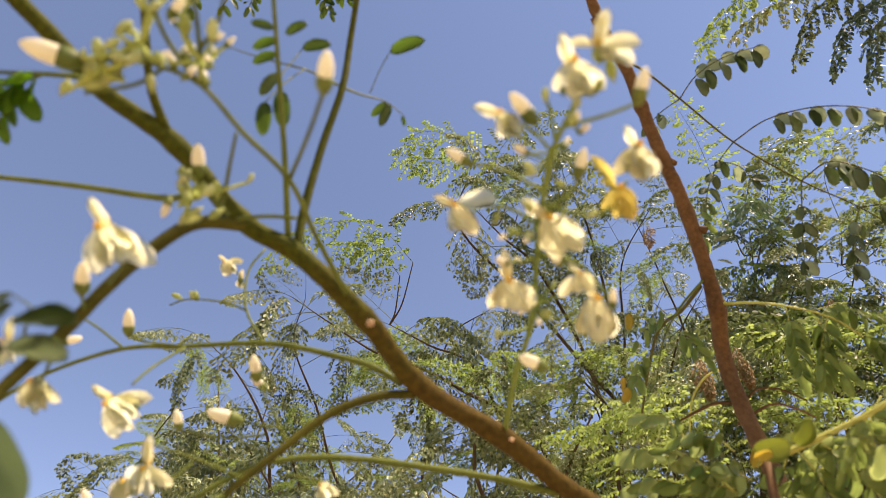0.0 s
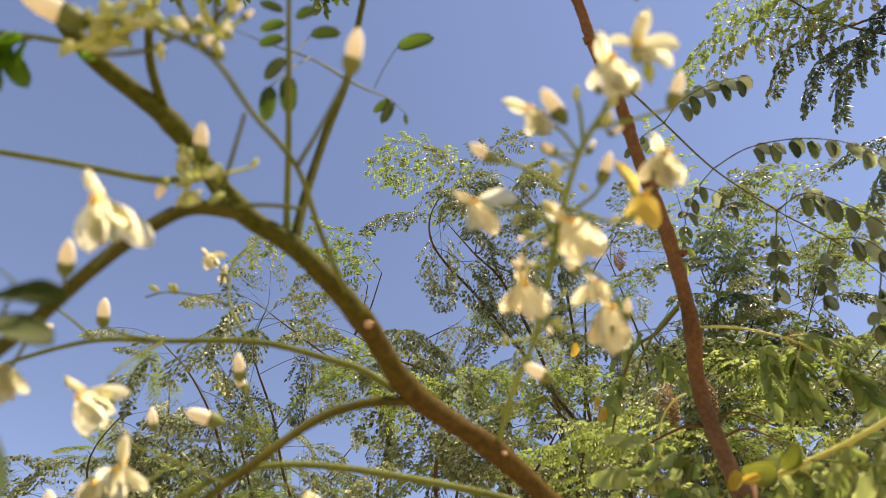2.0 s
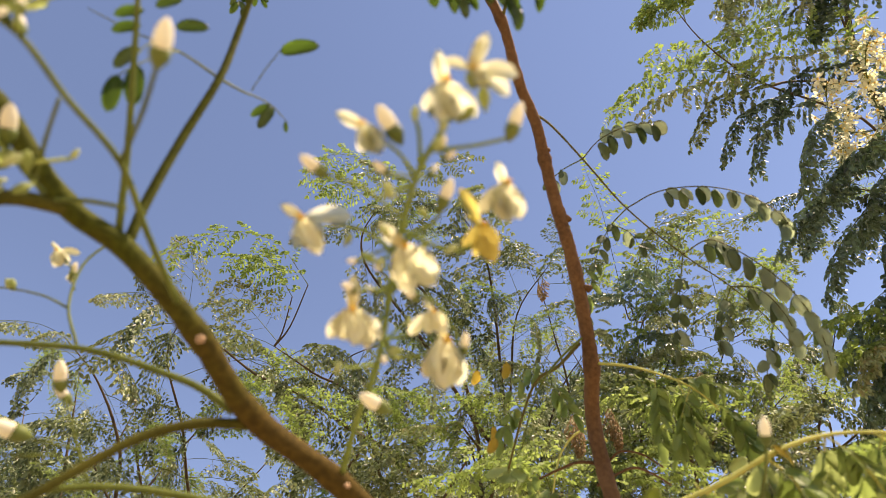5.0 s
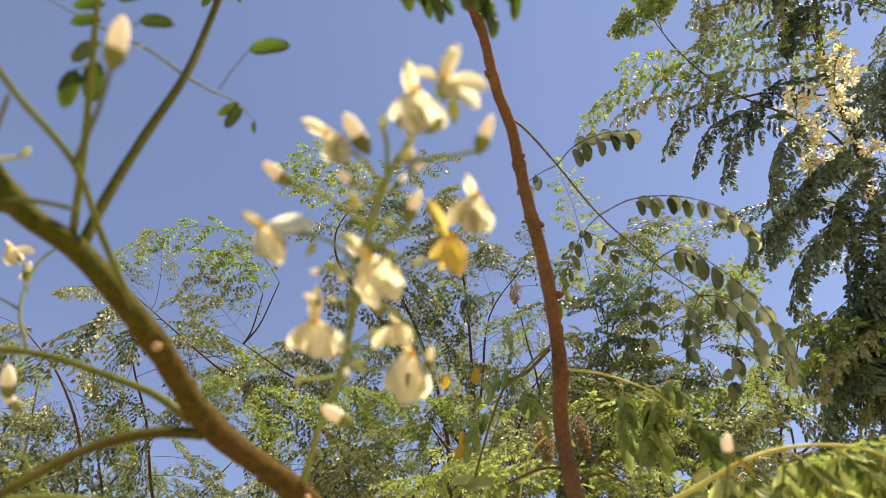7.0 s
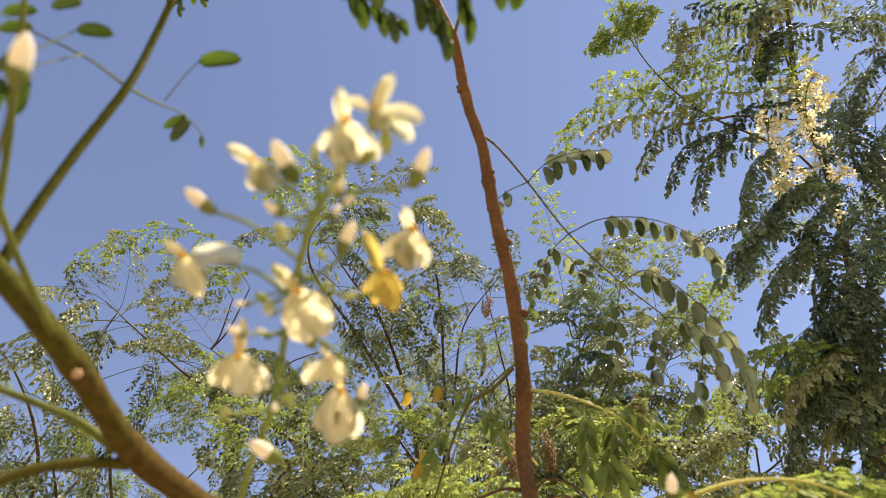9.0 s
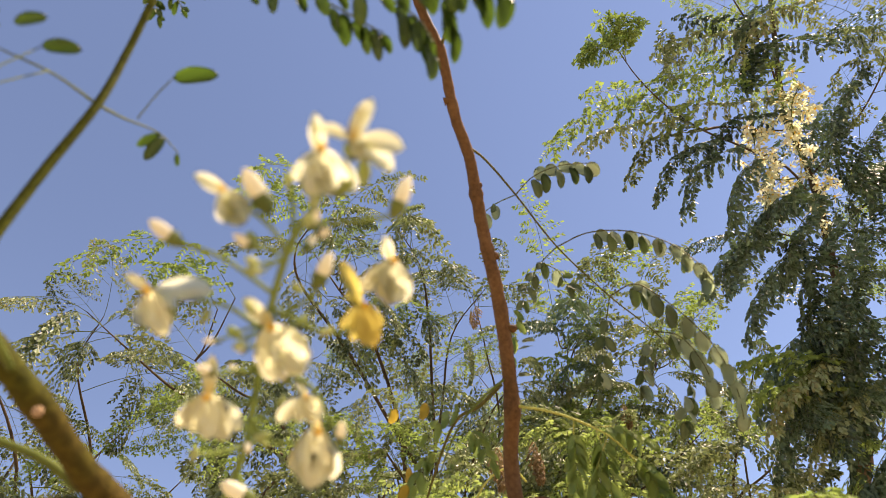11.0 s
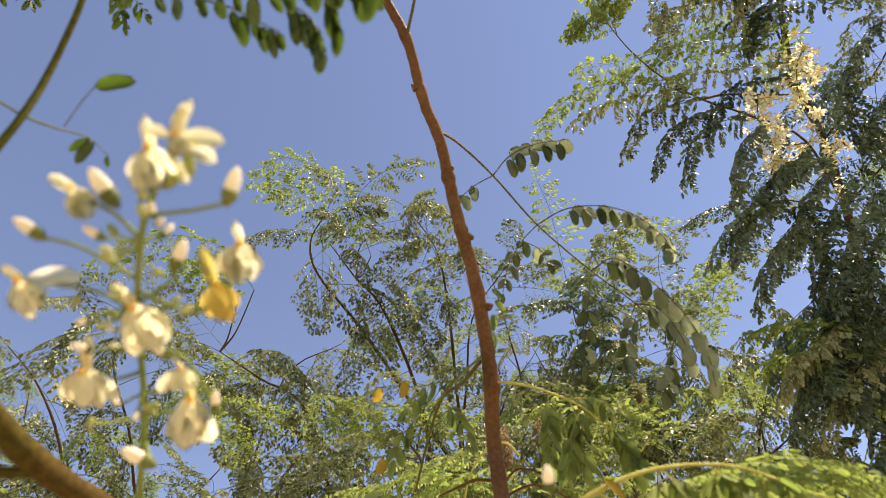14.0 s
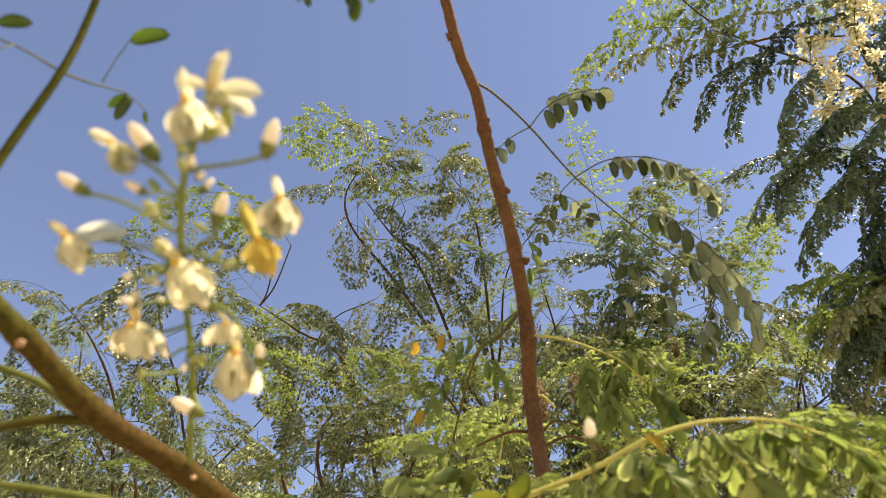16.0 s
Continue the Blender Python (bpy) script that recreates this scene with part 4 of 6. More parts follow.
branch("twig", [(0.4184, 0.7538, 2.0579), (0.4013, 0.7516, 2.0744), (0.3782, 0.7566, 2.0693), (0.3610, 0.7725, 2.0531), (0.3505, 0.7811, 2.0300), (0.3444, 0.7964, 2.0001)], 0.0017, 0.0011, STRAW, stem)
branch("twig", [(0.3531, 0.6602, 1.9634), (0.3670, 0.6373, 1.9766), (0.3881, 0.6287, 1.9712), (0.4101, 0.6290, 1.9565)], 0.0014, 0.0008, STEM, stem)
branch("twig", [(0.3487, 0.6519, 1.9718), (0.3272, 0.6545, 1.9734), (0.3126, 0.6684, 1.9734), (0.2917, 0.6860, 1.9698)], 0.0020, 0.0012, STEM, stem)
branch("twig", [(0.3492, 0.6686, 1.9548), (0.3869, 0.6579, 1.9700), (0.4165, 0.6700, 1.9720), (0.4481, 0.6884, 1.9675)], 0.0016, 0.0010, STEM, stem)
branch("twig", [(0.3245, 0.5726, 2.0711), (0.3121, 0.6153, 2.0704), (0.2970, 0.6525, 2.0753), (0.2875, 0.7030, 2.0524), (0.2795, 0.7690, 2.0137)], 0.0022, 0.0014, DARKTWIG, stem)
# drooping compound leaf on the right of the stem
leaf = leaf_thing(stem, [(0.2597, 0.4009, 2.2587), (0.2875, 0.4205, 2.2688), (0.3402, 0.4639, 2.2746), (0.4033, 0.5056, 2.2379), (0.4714, 0.5294, 2.1865), (0.5175, 0.5333, 2.1398), (0.5529, 0.5401, 2.0900), (0.5779, 0.5492, 2.0379)], 0.0012, DARKTWIG, "drooping grey-green compound leaf")
hanging_row(leaf, [(0.4033, 0.5056, 2.2379), (0.4226, 0.4657, 2.2228), (0.4429, 0.4291, 2.1887), (0.4535, 0.3958, 2.1370), (0.4577, 0.3762, 2.0856), (0.4606, 0.3747, 2.0586)], 10, 0.0215, 0.2, 0.55)
hanging_row(leaf, [(0.3402, 0.4639, 2.2746), (0.3544, 0.4376, 2.2799), (0.3789, 0.4134, 2.2761), (0.4059, 0.3905, 2.2566)], 5, 0.0225, 0.25, 1.1)
pinna(leaf, [(0.3402, 0.4639, 2.2746), (0.3218, 0.4829, 2.2766), (0.3037, 0.5030, 2.2704)], 4, 0.0190, HANGLETS + GREYLETS[:1], 0.8, 0.0007, None, 0.4)
pinna(leaf, [(0.4033, 0.5056, 2.2379), (0.3854, 0.5216, 2.2230), (0.3696, 0.5444, 2.1997), (0.3650, 0.5688, 2.1749)], 9, 0.0195, HANGLETS + GREYLETS[:1], 0.4, 0.0007, None, 0.25)
pinna(leaf, [(0.3854, 0.5216, 2.2230), (0.4045, 0.5208, 2.2095), (0.4168, 0.5274, 2.1885)], 6, 0.0185, HANGLETS + GREYLETS[:1], 0.5, 0.0006, None, 0.3)
hanging_row(leaf, [(0.4714, 0.5294, 2.1865), (0.4774, 0.4897, 2.1698), (0.4822, 0.4682, 2.1347), (0.4979, 0.4567, 2.0893), (0.5158, 0.4585, 2.0517), (0.5293, 0.4710, 2.0176), (0.5331, 0.4850, 1.9891)], 11, 0.0250, 0.12, 0.42)
pinna(leaf, [(0.4714, 0.5294, 2.1865), (0.4700, 0.5536, 2.1618), (0.4689, 0.5824, 2.1325), (0.4701, 0.6109, 2.1035)], 9, 0.0200, HANGLETS + GREYLETS[:1], 0.6, 0.0007, None, 0.2)
pinna(leaf, [(0.5175, 0.5333, 2.1398), (0.5088, 0.5569, 2.1157), (0.5075, 0.5846, 2.0875)], 8, 0.0200, HANGLETS + GREYLETS[:1], 0.6, 0.0007, None, 0.15)
hanging_row(leaf, [(0.5175, 0.5333, 2.1398), (0.5184, 0.4991, 2.1032), (0.5289, 0.4961, 2.0634), (0.5406, 0.5121, 2.0329)], 6, 0.0240, 0.15, 0.35)
pinna(leaf, [(0.5529, 0.5401, 2.0900), (0.5417, 0.5543, 2.0612), (0.5400, 0.5762, 2.0390)], 8, 0.0205, HANGLETS + GREYLETS[:1], 0.6, 0.0007, None, 0.15)
# hanging leaf from the node below
leaf = leaf_thing(stem, [(0.3410, 0.5754, 2.0468), (0.3595, 0.5558, 2.0311), (0.3832, 0.5438, 2.0148), (0.4117, 0.5363, 1.9939), (0.4379, 0.5438, 1.9720), (0.4584, 0.5602, 1.9410)], 0.0013, STRAW, "hanging green compound leaf")
for k, (a, b, c) in enumerate((((0.3832, 0.5438, 2.0148), (0.3815, 0.5555, 1.9887), (0.3835, 0.5764, 1.9531)), ((0.4037, 0.5415, 2.0029), (0.4100, 0.5497, 1.9803), (0.4170, 0.5702, 1.9451)), ((0.4117, 0.5363, 1.9939), (0.3978, 0.5482, 1.9675), (0.3897, 0.5693, 1.9389)),
                               ((0.4279, 0.5410, 1.9820), (0.4449, 0.5382, 1.9634), (0.4588, 0.5506, 1.9365)), ((0.3976, 0.5397, 2.0047), (0.4229, 0.5303, 2.0000), (0.4484, 0.5285, 1.9876)))):
    pinna(leaf, [a, b, c], 12, 0.0225, MIDLETS + LITLETS[:1] if k % 2 else MIDLETS, 0.7, 0.0005, STRAW, 0.2)

leaf = leaf_thing(stem, [(0.3310, 0.5598, 2.0756), (0.2977, 0.5678, 2.0474), (0.2742, 0.5798, 2.0208), (0.2605, 0.5927, 1.9935), (0.2509, 0.6101, 1.9614)], 0.0012, TWIG, "green compound leaf")
for a, b, c in (((0.2917, 0.5703, 2.0420), (0.2612, 0.5682, 2.0327), (0.2389, 0.5776, 2.0088)), ((0.2742, 0.5798, 2.0208), (0.2914, 0.5810, 2.0126), (0.3067, 0.5919, 1.9943)), ((0.2632, 0.5895, 2.0010), (0.2407, 0.5930, 1.9932), (0.2312, 0.6076, 1.9712))):
    pinna(leaf, [a, b, c], 7, 0.0190, MIDLETS, 0.5, 0.0005, TWIG, 0.25)
for a, b in (((0.2401, 0.5820, 2.0471), (0.2396, 0.5939, 2.0279)), ((0.2173, 0.6214, 2.0641), (0.2160, 0.6364, 2.0488))):
    shared("leaflet", YELLOWLETS[0], leaf, axes(a, Vector(b) - Vector(a), (0.2, -0.9, 0.1), 0.018), "yellowed leaflet")
    stalk(leaf, [(0.2612, 0.5682, 2.0327), Vector(a).lerp(Vector((0.2612, 0.5682, 2.0327)), 0.4), a], 0.0004)

# ---------------- arching leaf low on the right ----------------
ARCH_LOW = Vector((0.2357, 0.4214, 1.8040))
arch = thing("moringa_tree", (ARCH_LOW.x - 0.04, ARCH_LOW.y + 0.06, 0.0), "low moringa shoot with an arching yellow-green leaf stalk", "tree", "moringa trees")
branch("trunk", [arch.location - Vector((0, 0, 0.05)), arch.location + Vector((0, 0.03, 0.8)), ARCH_LOW + Vector((-0.02, 0.04, -0.2)), ARCH_LOW], 0.012, 0.0026, STEM, arch, "thin brown shoot", 10)
NEAR_FRONDS = []
leaf = leaf_thing(arch, [ARCH_LOW, (0.2691, 0.4068, 1.8117), (0.2986, 0.3920, 1.8196), (0.3310, 0.3734, 1.8315), (0.3634, 0.3659, 1.8392), (0.4049, 0.3637, 1.8414), (0.4365, 0.3674, 1.8377), (0.4887, 0.3756, 1.8222), (0.5403, 0.3918, 1.7986)], 0.0015, STRAW, "arching yellow-green leaf stalk with leaflets")

def arch_pinna(k, a, b, c, n_):
    pinna(leaf, [a, b, c], n_ if k < 3 else n_ + 6, 0.02 if k < 3 else 0.0155, SOFTLETS + MIDLETS if k % 3 else MIDLETS + LITLETS, 0.5, 0.0006, STRAW, 0.15)


arch_pinna(0, (0.3241, 0.3762, 1.8286), (0.3409, 0.3815, 1.8161), (0.3473, 0.3933, 1.7969), 10)
arch_pinna(1, (0.331, 0.3734, 1.8315), (0.3229, 0.3966, 1.8221), (0.3061, 0.4119, 1.8065), 9)
arch_pinna(2, (0.3634, 0.3659, 1.8392), (0.3768, 0.3664, 1.8244), (0.3942, 0.3754, 1.8009), 11)
arch_pinna(3, (0.3972, 0.3639, 1.8412), (0.4141, 0.3657, 1.8251), (0.4353, 0.3801, 1.8033), 12)
arch_pinna(4, (0.3635, 0.3664, 1.8387), (0.3715, 0.3908, 1.828), (0.376, 0.4189, 1.8137), 10)
arch_pinna(5, (0.4049, 0.3642, 1.8409), (0.4062, 0.3877, 1.8312), (0.4033, 0.4133, 1.8194), 10)
arch_pinna(6, (0.4365, 0.3674, 1.8377), (0.4562, 0.365, 1.8258), (0.4777, 0.3796, 1.8038), 12)
arch_pinna(7, (0.4365, 0.3674, 1.8377), (0.4465, 0.3897, 1.8293), (0.4448, 0.4182, 1.8144), 10)
arch_pinna(8, (0.2951, 0.3928, 1.8188), (0.2872, 0.4071, 1.8114), (0.2777, 0.4196, 1.7987), 8)
arch_pinna(9, (0.4624, 0.3703, 1.8304), (0.4832, 0.3871, 1.8177), (0.482, 0.4078, 1.7965), 10)

for a, b in (((0.2839, 0.5156, 1.8579), (0.2758, 0.5245, 1.8417)), ((0.2169, 0.5847, 1.9588), (0.2149, 0.5943, 1.9490)), ((0.3261, 0.3696, 1.8325), (0.3341, 0.3707, 1.8271)), ((0.2399, 0.6648, 2.0199), (0.2460, 0.6922, 1.9920))):
    shared("leaflet", YELLOWLETS[0], leaf, axes(a, Vector(b) - Vector(a), (0.2, -0.9, 0.3), 0.017), "yellowed leaflet")
for a, b, s in (((0.2427, 0.4023, 1.8037), (0.225, 0.404, 1.8025), 0.0200), ((0.2471, 0.4047, 1.8063), (0.2552, 0.3964, 1.8116), 0.0180)):
    shared("leaflet", TURNLETS[0], leaf, axes(a, Vector(b) - Vector(a), TOWARD_CAMERA, s), "round leaflet turning yellow")
shared("leaflet", YELLOWLETS[0], leaf, axes((0.2299, 0.3997, 1.7998), Vector((0.2216, 0.4029, 1.7985)) - Vector((0.2299, 0.3997, 1.7998)), TOWARD_CAMERA, 0.0110), "yellowed leaflet")
bud(arch, (0.2577, 0.2924, 1.7884), (-0.0036, -0.0103, 0.0076), 0.0125)
stalk(arch, [(0.2577, 0.2924, 1.7884), (0.2632, 0.3121, 1.7797), (0.2699, 0.3421, 1.7776), (0.2691, 0.4068, 1.8117)], 0.0008)
for pts, mat in (([(0.4248, 0.4589, 1.8730), (0.4732, 0.4468, 1.8852), (0.5346, 0.4427, 1.8894), (0.5887, 0.4484, 1.8837), (0.6454, 0.4625, 1.8693)], LEAF_LIT), ([(0.4996, 0.4830, 1.8770), (0.5526, 0.4709, 1.8893), (0.6089, 0.4736, 1.8866), (0.6680, 0.4885, 1.8715)], LEAF_LIT), ([(0.4675, 0.5189, 1.8832), (0.4989, 0.5015, 1.9009), (0.5437, 0.4975, 1.9051), (0.5909, 0.5075, 1.8948)], LEAF_MID)):
    NEAR_FRONDS.append((leaf, pts, mat))
# broad leaflets low on the same stalk

def broad_pinna(a, b, c, n_):
    pinna(leaf, [a, b, c], n_, 0.021, SOFTLETS + MIDLETS, 0.35, 0.0006, STRAW, 0.2)


broad_pinna((0.2864, 0.4767, 1.8404), (0.2958, 0.4803, 1.8225), (0.304, 0.4874, 1.801), 8)
broad_pinna((0.2934, 0.462, 1.8411), (0.3135, 0.4687, 1.8201), (0.3284, 0.4757, 1.7986), 9)
broad_pinna((0.3156, 0.4436, 1.8456), (0.3234, 0.4462, 1.8287), (0.3261, 0.4552, 1.8052), 8)
broad_pinna((0.266, 0.4969, 1.8341), (0.2793, 0.4872, 1.844), (0.3023, 0.4886, 1.8568), 6)
broad_pinna((0.2504, 0.5144, 1.8235), (0.2325, 0.5132, 1.8461), (0.2148, 0.5158, 1.8577), 9)
broad_pinna((0.2504, 0.5144, 1.8235), (0.2444, 0.5259, 1.8331), (0.2215, 0.5411, 1.8319), 8)
broad_pinna((0.2437, 0.525, 1.8197), (0.2277, 0.5223, 1.8796), (0.2115, 0.5332, 1.897), 9)
broad_pinna((0.2864, 0.4767, 1.8404), (0.282, 0.5049, 1.826), (0.2775, 0.5295, 1.8152), 7)
broad_pinna((0.2545, 0.4986, 1.8467), (0.2425, 0.4983, 1.8612), (0.2244, 0.5084, 1.8652), 9)
broad_pinna((0.266, 0.514, 1.831), (0.2539, 0.5172, 1.842), (0.2358, 0.5307, 1.8425), 9)
broad_pinna((0.3037, 0.4806, 1.8222), (0.2932, 0.4927, 1.8241), (0.2895, 0.514, 1.8167), 8)
broad_pinna((0.3219, 0.4608, 1.8281), (0.3129, 0.4671, 1.836), (0.3024, 0.4817, 1.8354), 8)
broad_pinna((0.3312, 0.4438, 1.8311), (0.3309, 0.4476, 1.8416), (0.3466, 0.4461, 1.8573), 7)
broad_pinna((0.2352, 0.5317, 1.8273), (0.2159, 0.551, 1.8503), (0.1984, 0.5733, 1.8562), 9)
broad_pinna((0.2268, 0.5319, 1.8413), (0.2127, 0.5347, 1.867), (0.1953, 0.5528, 1.877), 9)


# ---------------- feathery fronds of the trees behind ----------------


def frond_mesh(seed, mat, length=0.32, pairs=6, droop=0.5, leaf_len=0.0160, gap=0.0125, split=2.0, plain=False, path=None):
    """A thrice-divided leaf along +x that hangs towards -z, with leaflets of two folded halves."""
    r = random.Random(seed)
    verts, faces, mats = [], [], []
    down = Vector((0, 0, -1))

    def rod(a, b, w):
        way = (b - a).normalized()
        s = way.orthogonal().normalized() * w
        t = way.cross(s)
        i = len(verts)
        for c in (a, b):
            verts.extend([c + s, c - s * 0.5 + t * 0.87, c - s * 0.5 - t * 0.87])
        for k in range(3):
            faces.append((i + k, i + (k + 1) % 3, i + 3 + (k + 1) % 3, i + 3 + k))
            mats.append(1)

    def leaflet(at, way, face, size):
        way = way.normalized()
        n = face - way * face.dot(way)
        n = n.normalized() if n.length > 1e-4 else way.orthogonal().normalized()
        s = way.cross(n)
        w, i = size * r.uniform(0.19, 0.28), len(verts)
        lift = n * size * r.uniform(0.02, 0.1)
        verts.extend([at, at + way * size * 0.3 + s * w + lift, at + way * size * 0.75 + s * w * 0.9 + lift, at + way * size, at + way * size * 0.75 - s * w * 0.9 + lift, at + way * size * 0.3 - s * w + lift])
        faces.extend([(i, i + 1, i + 2, i + 3), (i, i + 3, i + 4, i + 5)])
        mats.extend([0, 0])

    def rand():
        return Vector((r.uniform(-1, 1), r.uniform(-1, 1), r.uniform(-1, 1)))

    def row(a, way, size, n):
        """A last stalk with opposite leaflets."""
        p = a.copy()
        step = size / n
        for i in range(n):
            way = (way + down * 0.10 * droop + rand() * 0.07).normalized()
            q = p + way * step
            side = way.cross(down)
            side = side.normalized() if side.length > 0.05 else way.orthogonal().normalized()
            for sg in (-1, 1):
                if r.random() < 0.93:
                    leaflet(q, side * sg * 0.75 + way * 0.4 + down * 0.45 * droop * r.uniform(0.4, 1.7) + rand() * 0.16, Vector((0, -0.5, -0.5)) + rand() * 0.95, leaf_len * r.uniform(0.75, 1.15))
            rod(p, q, 0.00035)
            p = q
        leaflet(p, way + down * 0.2, Vector((0, 0, 1)) + rand() * 0.6, leaf_len * 1.1)

    def second(a, way, size, n):
        p = a.copy()
        step = size / (n + 1)
        for i in range(n):
            way = (way + down * 0.14 * droop + rand() * 0.06).normalized()
            q = p + way * step
            side = way.cross(down)
            side = side.normalized() if side.length > 0.05 else way.orthogonal().normalized()
            for sg in (-1, 1):
                k = size * 0.5 * (1 - 0.45 * i / n)
                row(q, side * sg * 0.8 + way * 0.55 + down * 0.4 * droop, k, max(3, int(k / gap)))
            rod(p, q, 0.0006)
            p = q
        row(p, way, size * 0.35, max(3, int(size * 0.35 / gap)))

    if path:
        run = spline(path, max(2, round(pairs / (len(path) - 1))))
        for i, (a, b) in enumerate(zip(run, run[1:])):
            way = (b - a).normalized()
            rod(a, b, 0.0011 - 0.0007 * i / len(run))
            side = way.cross(down)
            side = side.normalized() if side.length > 0.05 else way.orthogonal().normalized()
            u = i / (len(run) - 1)
            k = length * (0.55 + 0.45 * math.sin(math.pi * min(1, u + 0.25))) * r.uniform(0.75, 1.15)
            for sg in (-1, 1):
                row(b, side * sg * r.uniform(0.4, 0.9) + way * r.uniform(0.3, 0.8) + down * 0.5 * droop * r.uniform(0.5, 1.4) + rand() * 0.25, k, max(3, int(k / gap)))
        row(run[-1], way, length * 0.7, max(3, int(length * 0.7 / gap)))
        pairs = -2
    p, way = Vector((0, 0, 0)), Vector((1, 0, 0.35)).normalized()
    step = length / max(1, pairs + 2)
    for i in range(pairs + 2):
        way = (way + down * 0.15 * droop + rand() * 0.04).normalized()
        q = p + way * step
        rod(p, q, 0.0014 - 0.0001 * i)
        if i >= 2:
            side = way.cross(down).normalized()
            for sg in (-1, 1):
                k = length * 0.42 * (1 - 0.6 * (i - 2) / pairs)
                if plain:
                    row(q, side * sg * 0.75 + way * 0.6 + down * 0.2 * droop, k * 0.95, int(k * 0.95 / gap))
                    if i % 2 and k > 0.05:
                        row(q + way * 0.01, side * sg * 0.3 + way * 0.5 + down * 0.8, k * 0.6, int(k * 0.6 / gap))
                    continue
                second(q, side * sg * 0.85 + way * 0.5 + down * 0.15 * droop, k, max(2, round(split * (1 - 0.4 * (i - 2) / pairs))))
        p = q
    if not path:
        second(p, way, length * 0.2, 2)
    me = bpy.data.meshes.new("leaf")
    me.from_pydata([tuple(v) for v in verts], [], faces)
    me.materials.append(mat)
    me.materials.append(TWIG)
    me.polygons.foreach_set("material_index", mats)
    return me


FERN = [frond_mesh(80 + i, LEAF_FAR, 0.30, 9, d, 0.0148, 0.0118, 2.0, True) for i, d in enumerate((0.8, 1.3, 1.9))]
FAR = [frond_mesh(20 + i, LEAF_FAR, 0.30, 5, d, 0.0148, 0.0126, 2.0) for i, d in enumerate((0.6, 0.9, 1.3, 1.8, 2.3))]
LIT = [frond_mesh(40 + i, LEAF_LIT, 0.27, 7, d, 0.0100, 0.0066, 3) for i, d in enumerate((0.35, 0.8))]
DRY = frond_mesh(99, LEAF_DRY, 0.26, 5, 2.0, 0.016, 0.010, 2.0)
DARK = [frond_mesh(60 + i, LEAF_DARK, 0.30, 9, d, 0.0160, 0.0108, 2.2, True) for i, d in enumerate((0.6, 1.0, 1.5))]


def frond(parent, path, mat, rows=10, reach=0.05, leaf_len=0.0125, gap=0.008, droop=0.8, label=""):
    """A leaf whose stalk runs through the given places, with leaflet rows on both sides."""
    return shared("leaf", frond_mesh(rng.randrange(9999), mat, reach, rows, droop, leaf_len, gap, 2.0, True, [Vector(v) for v in path]), parent, Matrix(), label)


def hang(parent, me, at, yaw, tilt=0.0, size=1.0, roll=0.0):
    m = Matrix.Translation(at) @ Euler((roll, -tilt, yaw)).to_matrix().to_4x4() @ Matrix.Diagonal((size, size, size, 1))
    return shared("leaf", me, parent, m)


def leafy_limb(parent, points, r0, r1, count, start, kinds, size=1.0, lean=None, spread=3.1, label=""):
    ob, run = branch("limb", points, r0, r1, FARBARK, parent, label, 7, 5, 0.1)
    for i in range(count):
        u = start + (1 - start) * (i + rng.random() * 0.6) / count
        j = min(len(run) - 1, int(u * (len(run) - 1)))
        yaw = (rng.uniform(-math.pi, math.pi) if lean is None else lean + rng.uniform(-spread, spread))
        hang(parent, rng.choice(kinds), run[j], yaw, rng.uniform(-0.45, 0.35), size * rng.uniform(0.7, 1.1), rng.uniform(-0.3, 0.3))
    ahead = run[-1] - run[-3]
    if count:
        for turn in (-0.5, 0.4):
            hang(parent, rng.choice(kinds), run[-1] if turn < 0 else run[-3], math.atan2(ahead.y, ahead.x) + turn, 0.3, size * rng.uniform(0.6, 0.85), turn)
    return run


def rooted(points, base, down=0.35):
    """The limb's run, led down to the trunk."""
    first = Vector(points[0])
    return [base, base.lerp(first, 0.5) + Vector((0, 0, -down * 0.3))] + list(points)


for holder, pts, mat in NEAR_FRONDS:
    frond(holder, pts, mat, 18, 0.045, 0.0085, 0.0046, 0.5)
low = thing("moringa_tree", (0.6, 1.35, 0.0), "bushy young moringa with bright feathery leaves", "tree", "moringa trees")
LOW_FORK = Vector((0.6, 1.35, 1.4))
branch("trunk", [(0.6, 1.35, -0.05), (0.61, 1.36, 0.7), LOW_FORK], 0.03, 0.02, FARBARK, low, "grey-brown trunk", 12)

back = thing("moringa_tree", (0.45, 2.1, 0.0), "feathery grey-green moringa tree with thin dark branches", "tree", "moringa trees")
FORK = Vector((0.45, 2.1, 1.75))
branch("trunk", [(0.45, 2.1, -0.05), (0.43, 2.12, 0.9), FORK], 0.05, 0.036, FARBARK, back, "grey-brown trunk", 12)
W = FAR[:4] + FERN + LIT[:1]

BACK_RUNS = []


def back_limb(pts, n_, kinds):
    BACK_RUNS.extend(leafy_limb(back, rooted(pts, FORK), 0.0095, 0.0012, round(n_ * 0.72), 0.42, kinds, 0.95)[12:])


back_limb([(0.7581, 2.0085, 2.4358), (0.463, 1.6853, 2.6935), (0.2663, 1.4726, 2.8387), (0.1218, 1.3264, 2.9161), (0.0916, 1.2256, 2.9474), (0.1301, 1.1621, 3.0121)], 12, W)
back_limb([(0.309, 1.841, 2.5348), (0.0955, 1.7285, 2.6494), (-0.0686, 1.6147, 2.6937), (-0.1799, 1.5847, 2.7242), (-0.3095, 1.5177, 2.7925), (-0.4214, 1.4566, 2.8546)], 16, W)
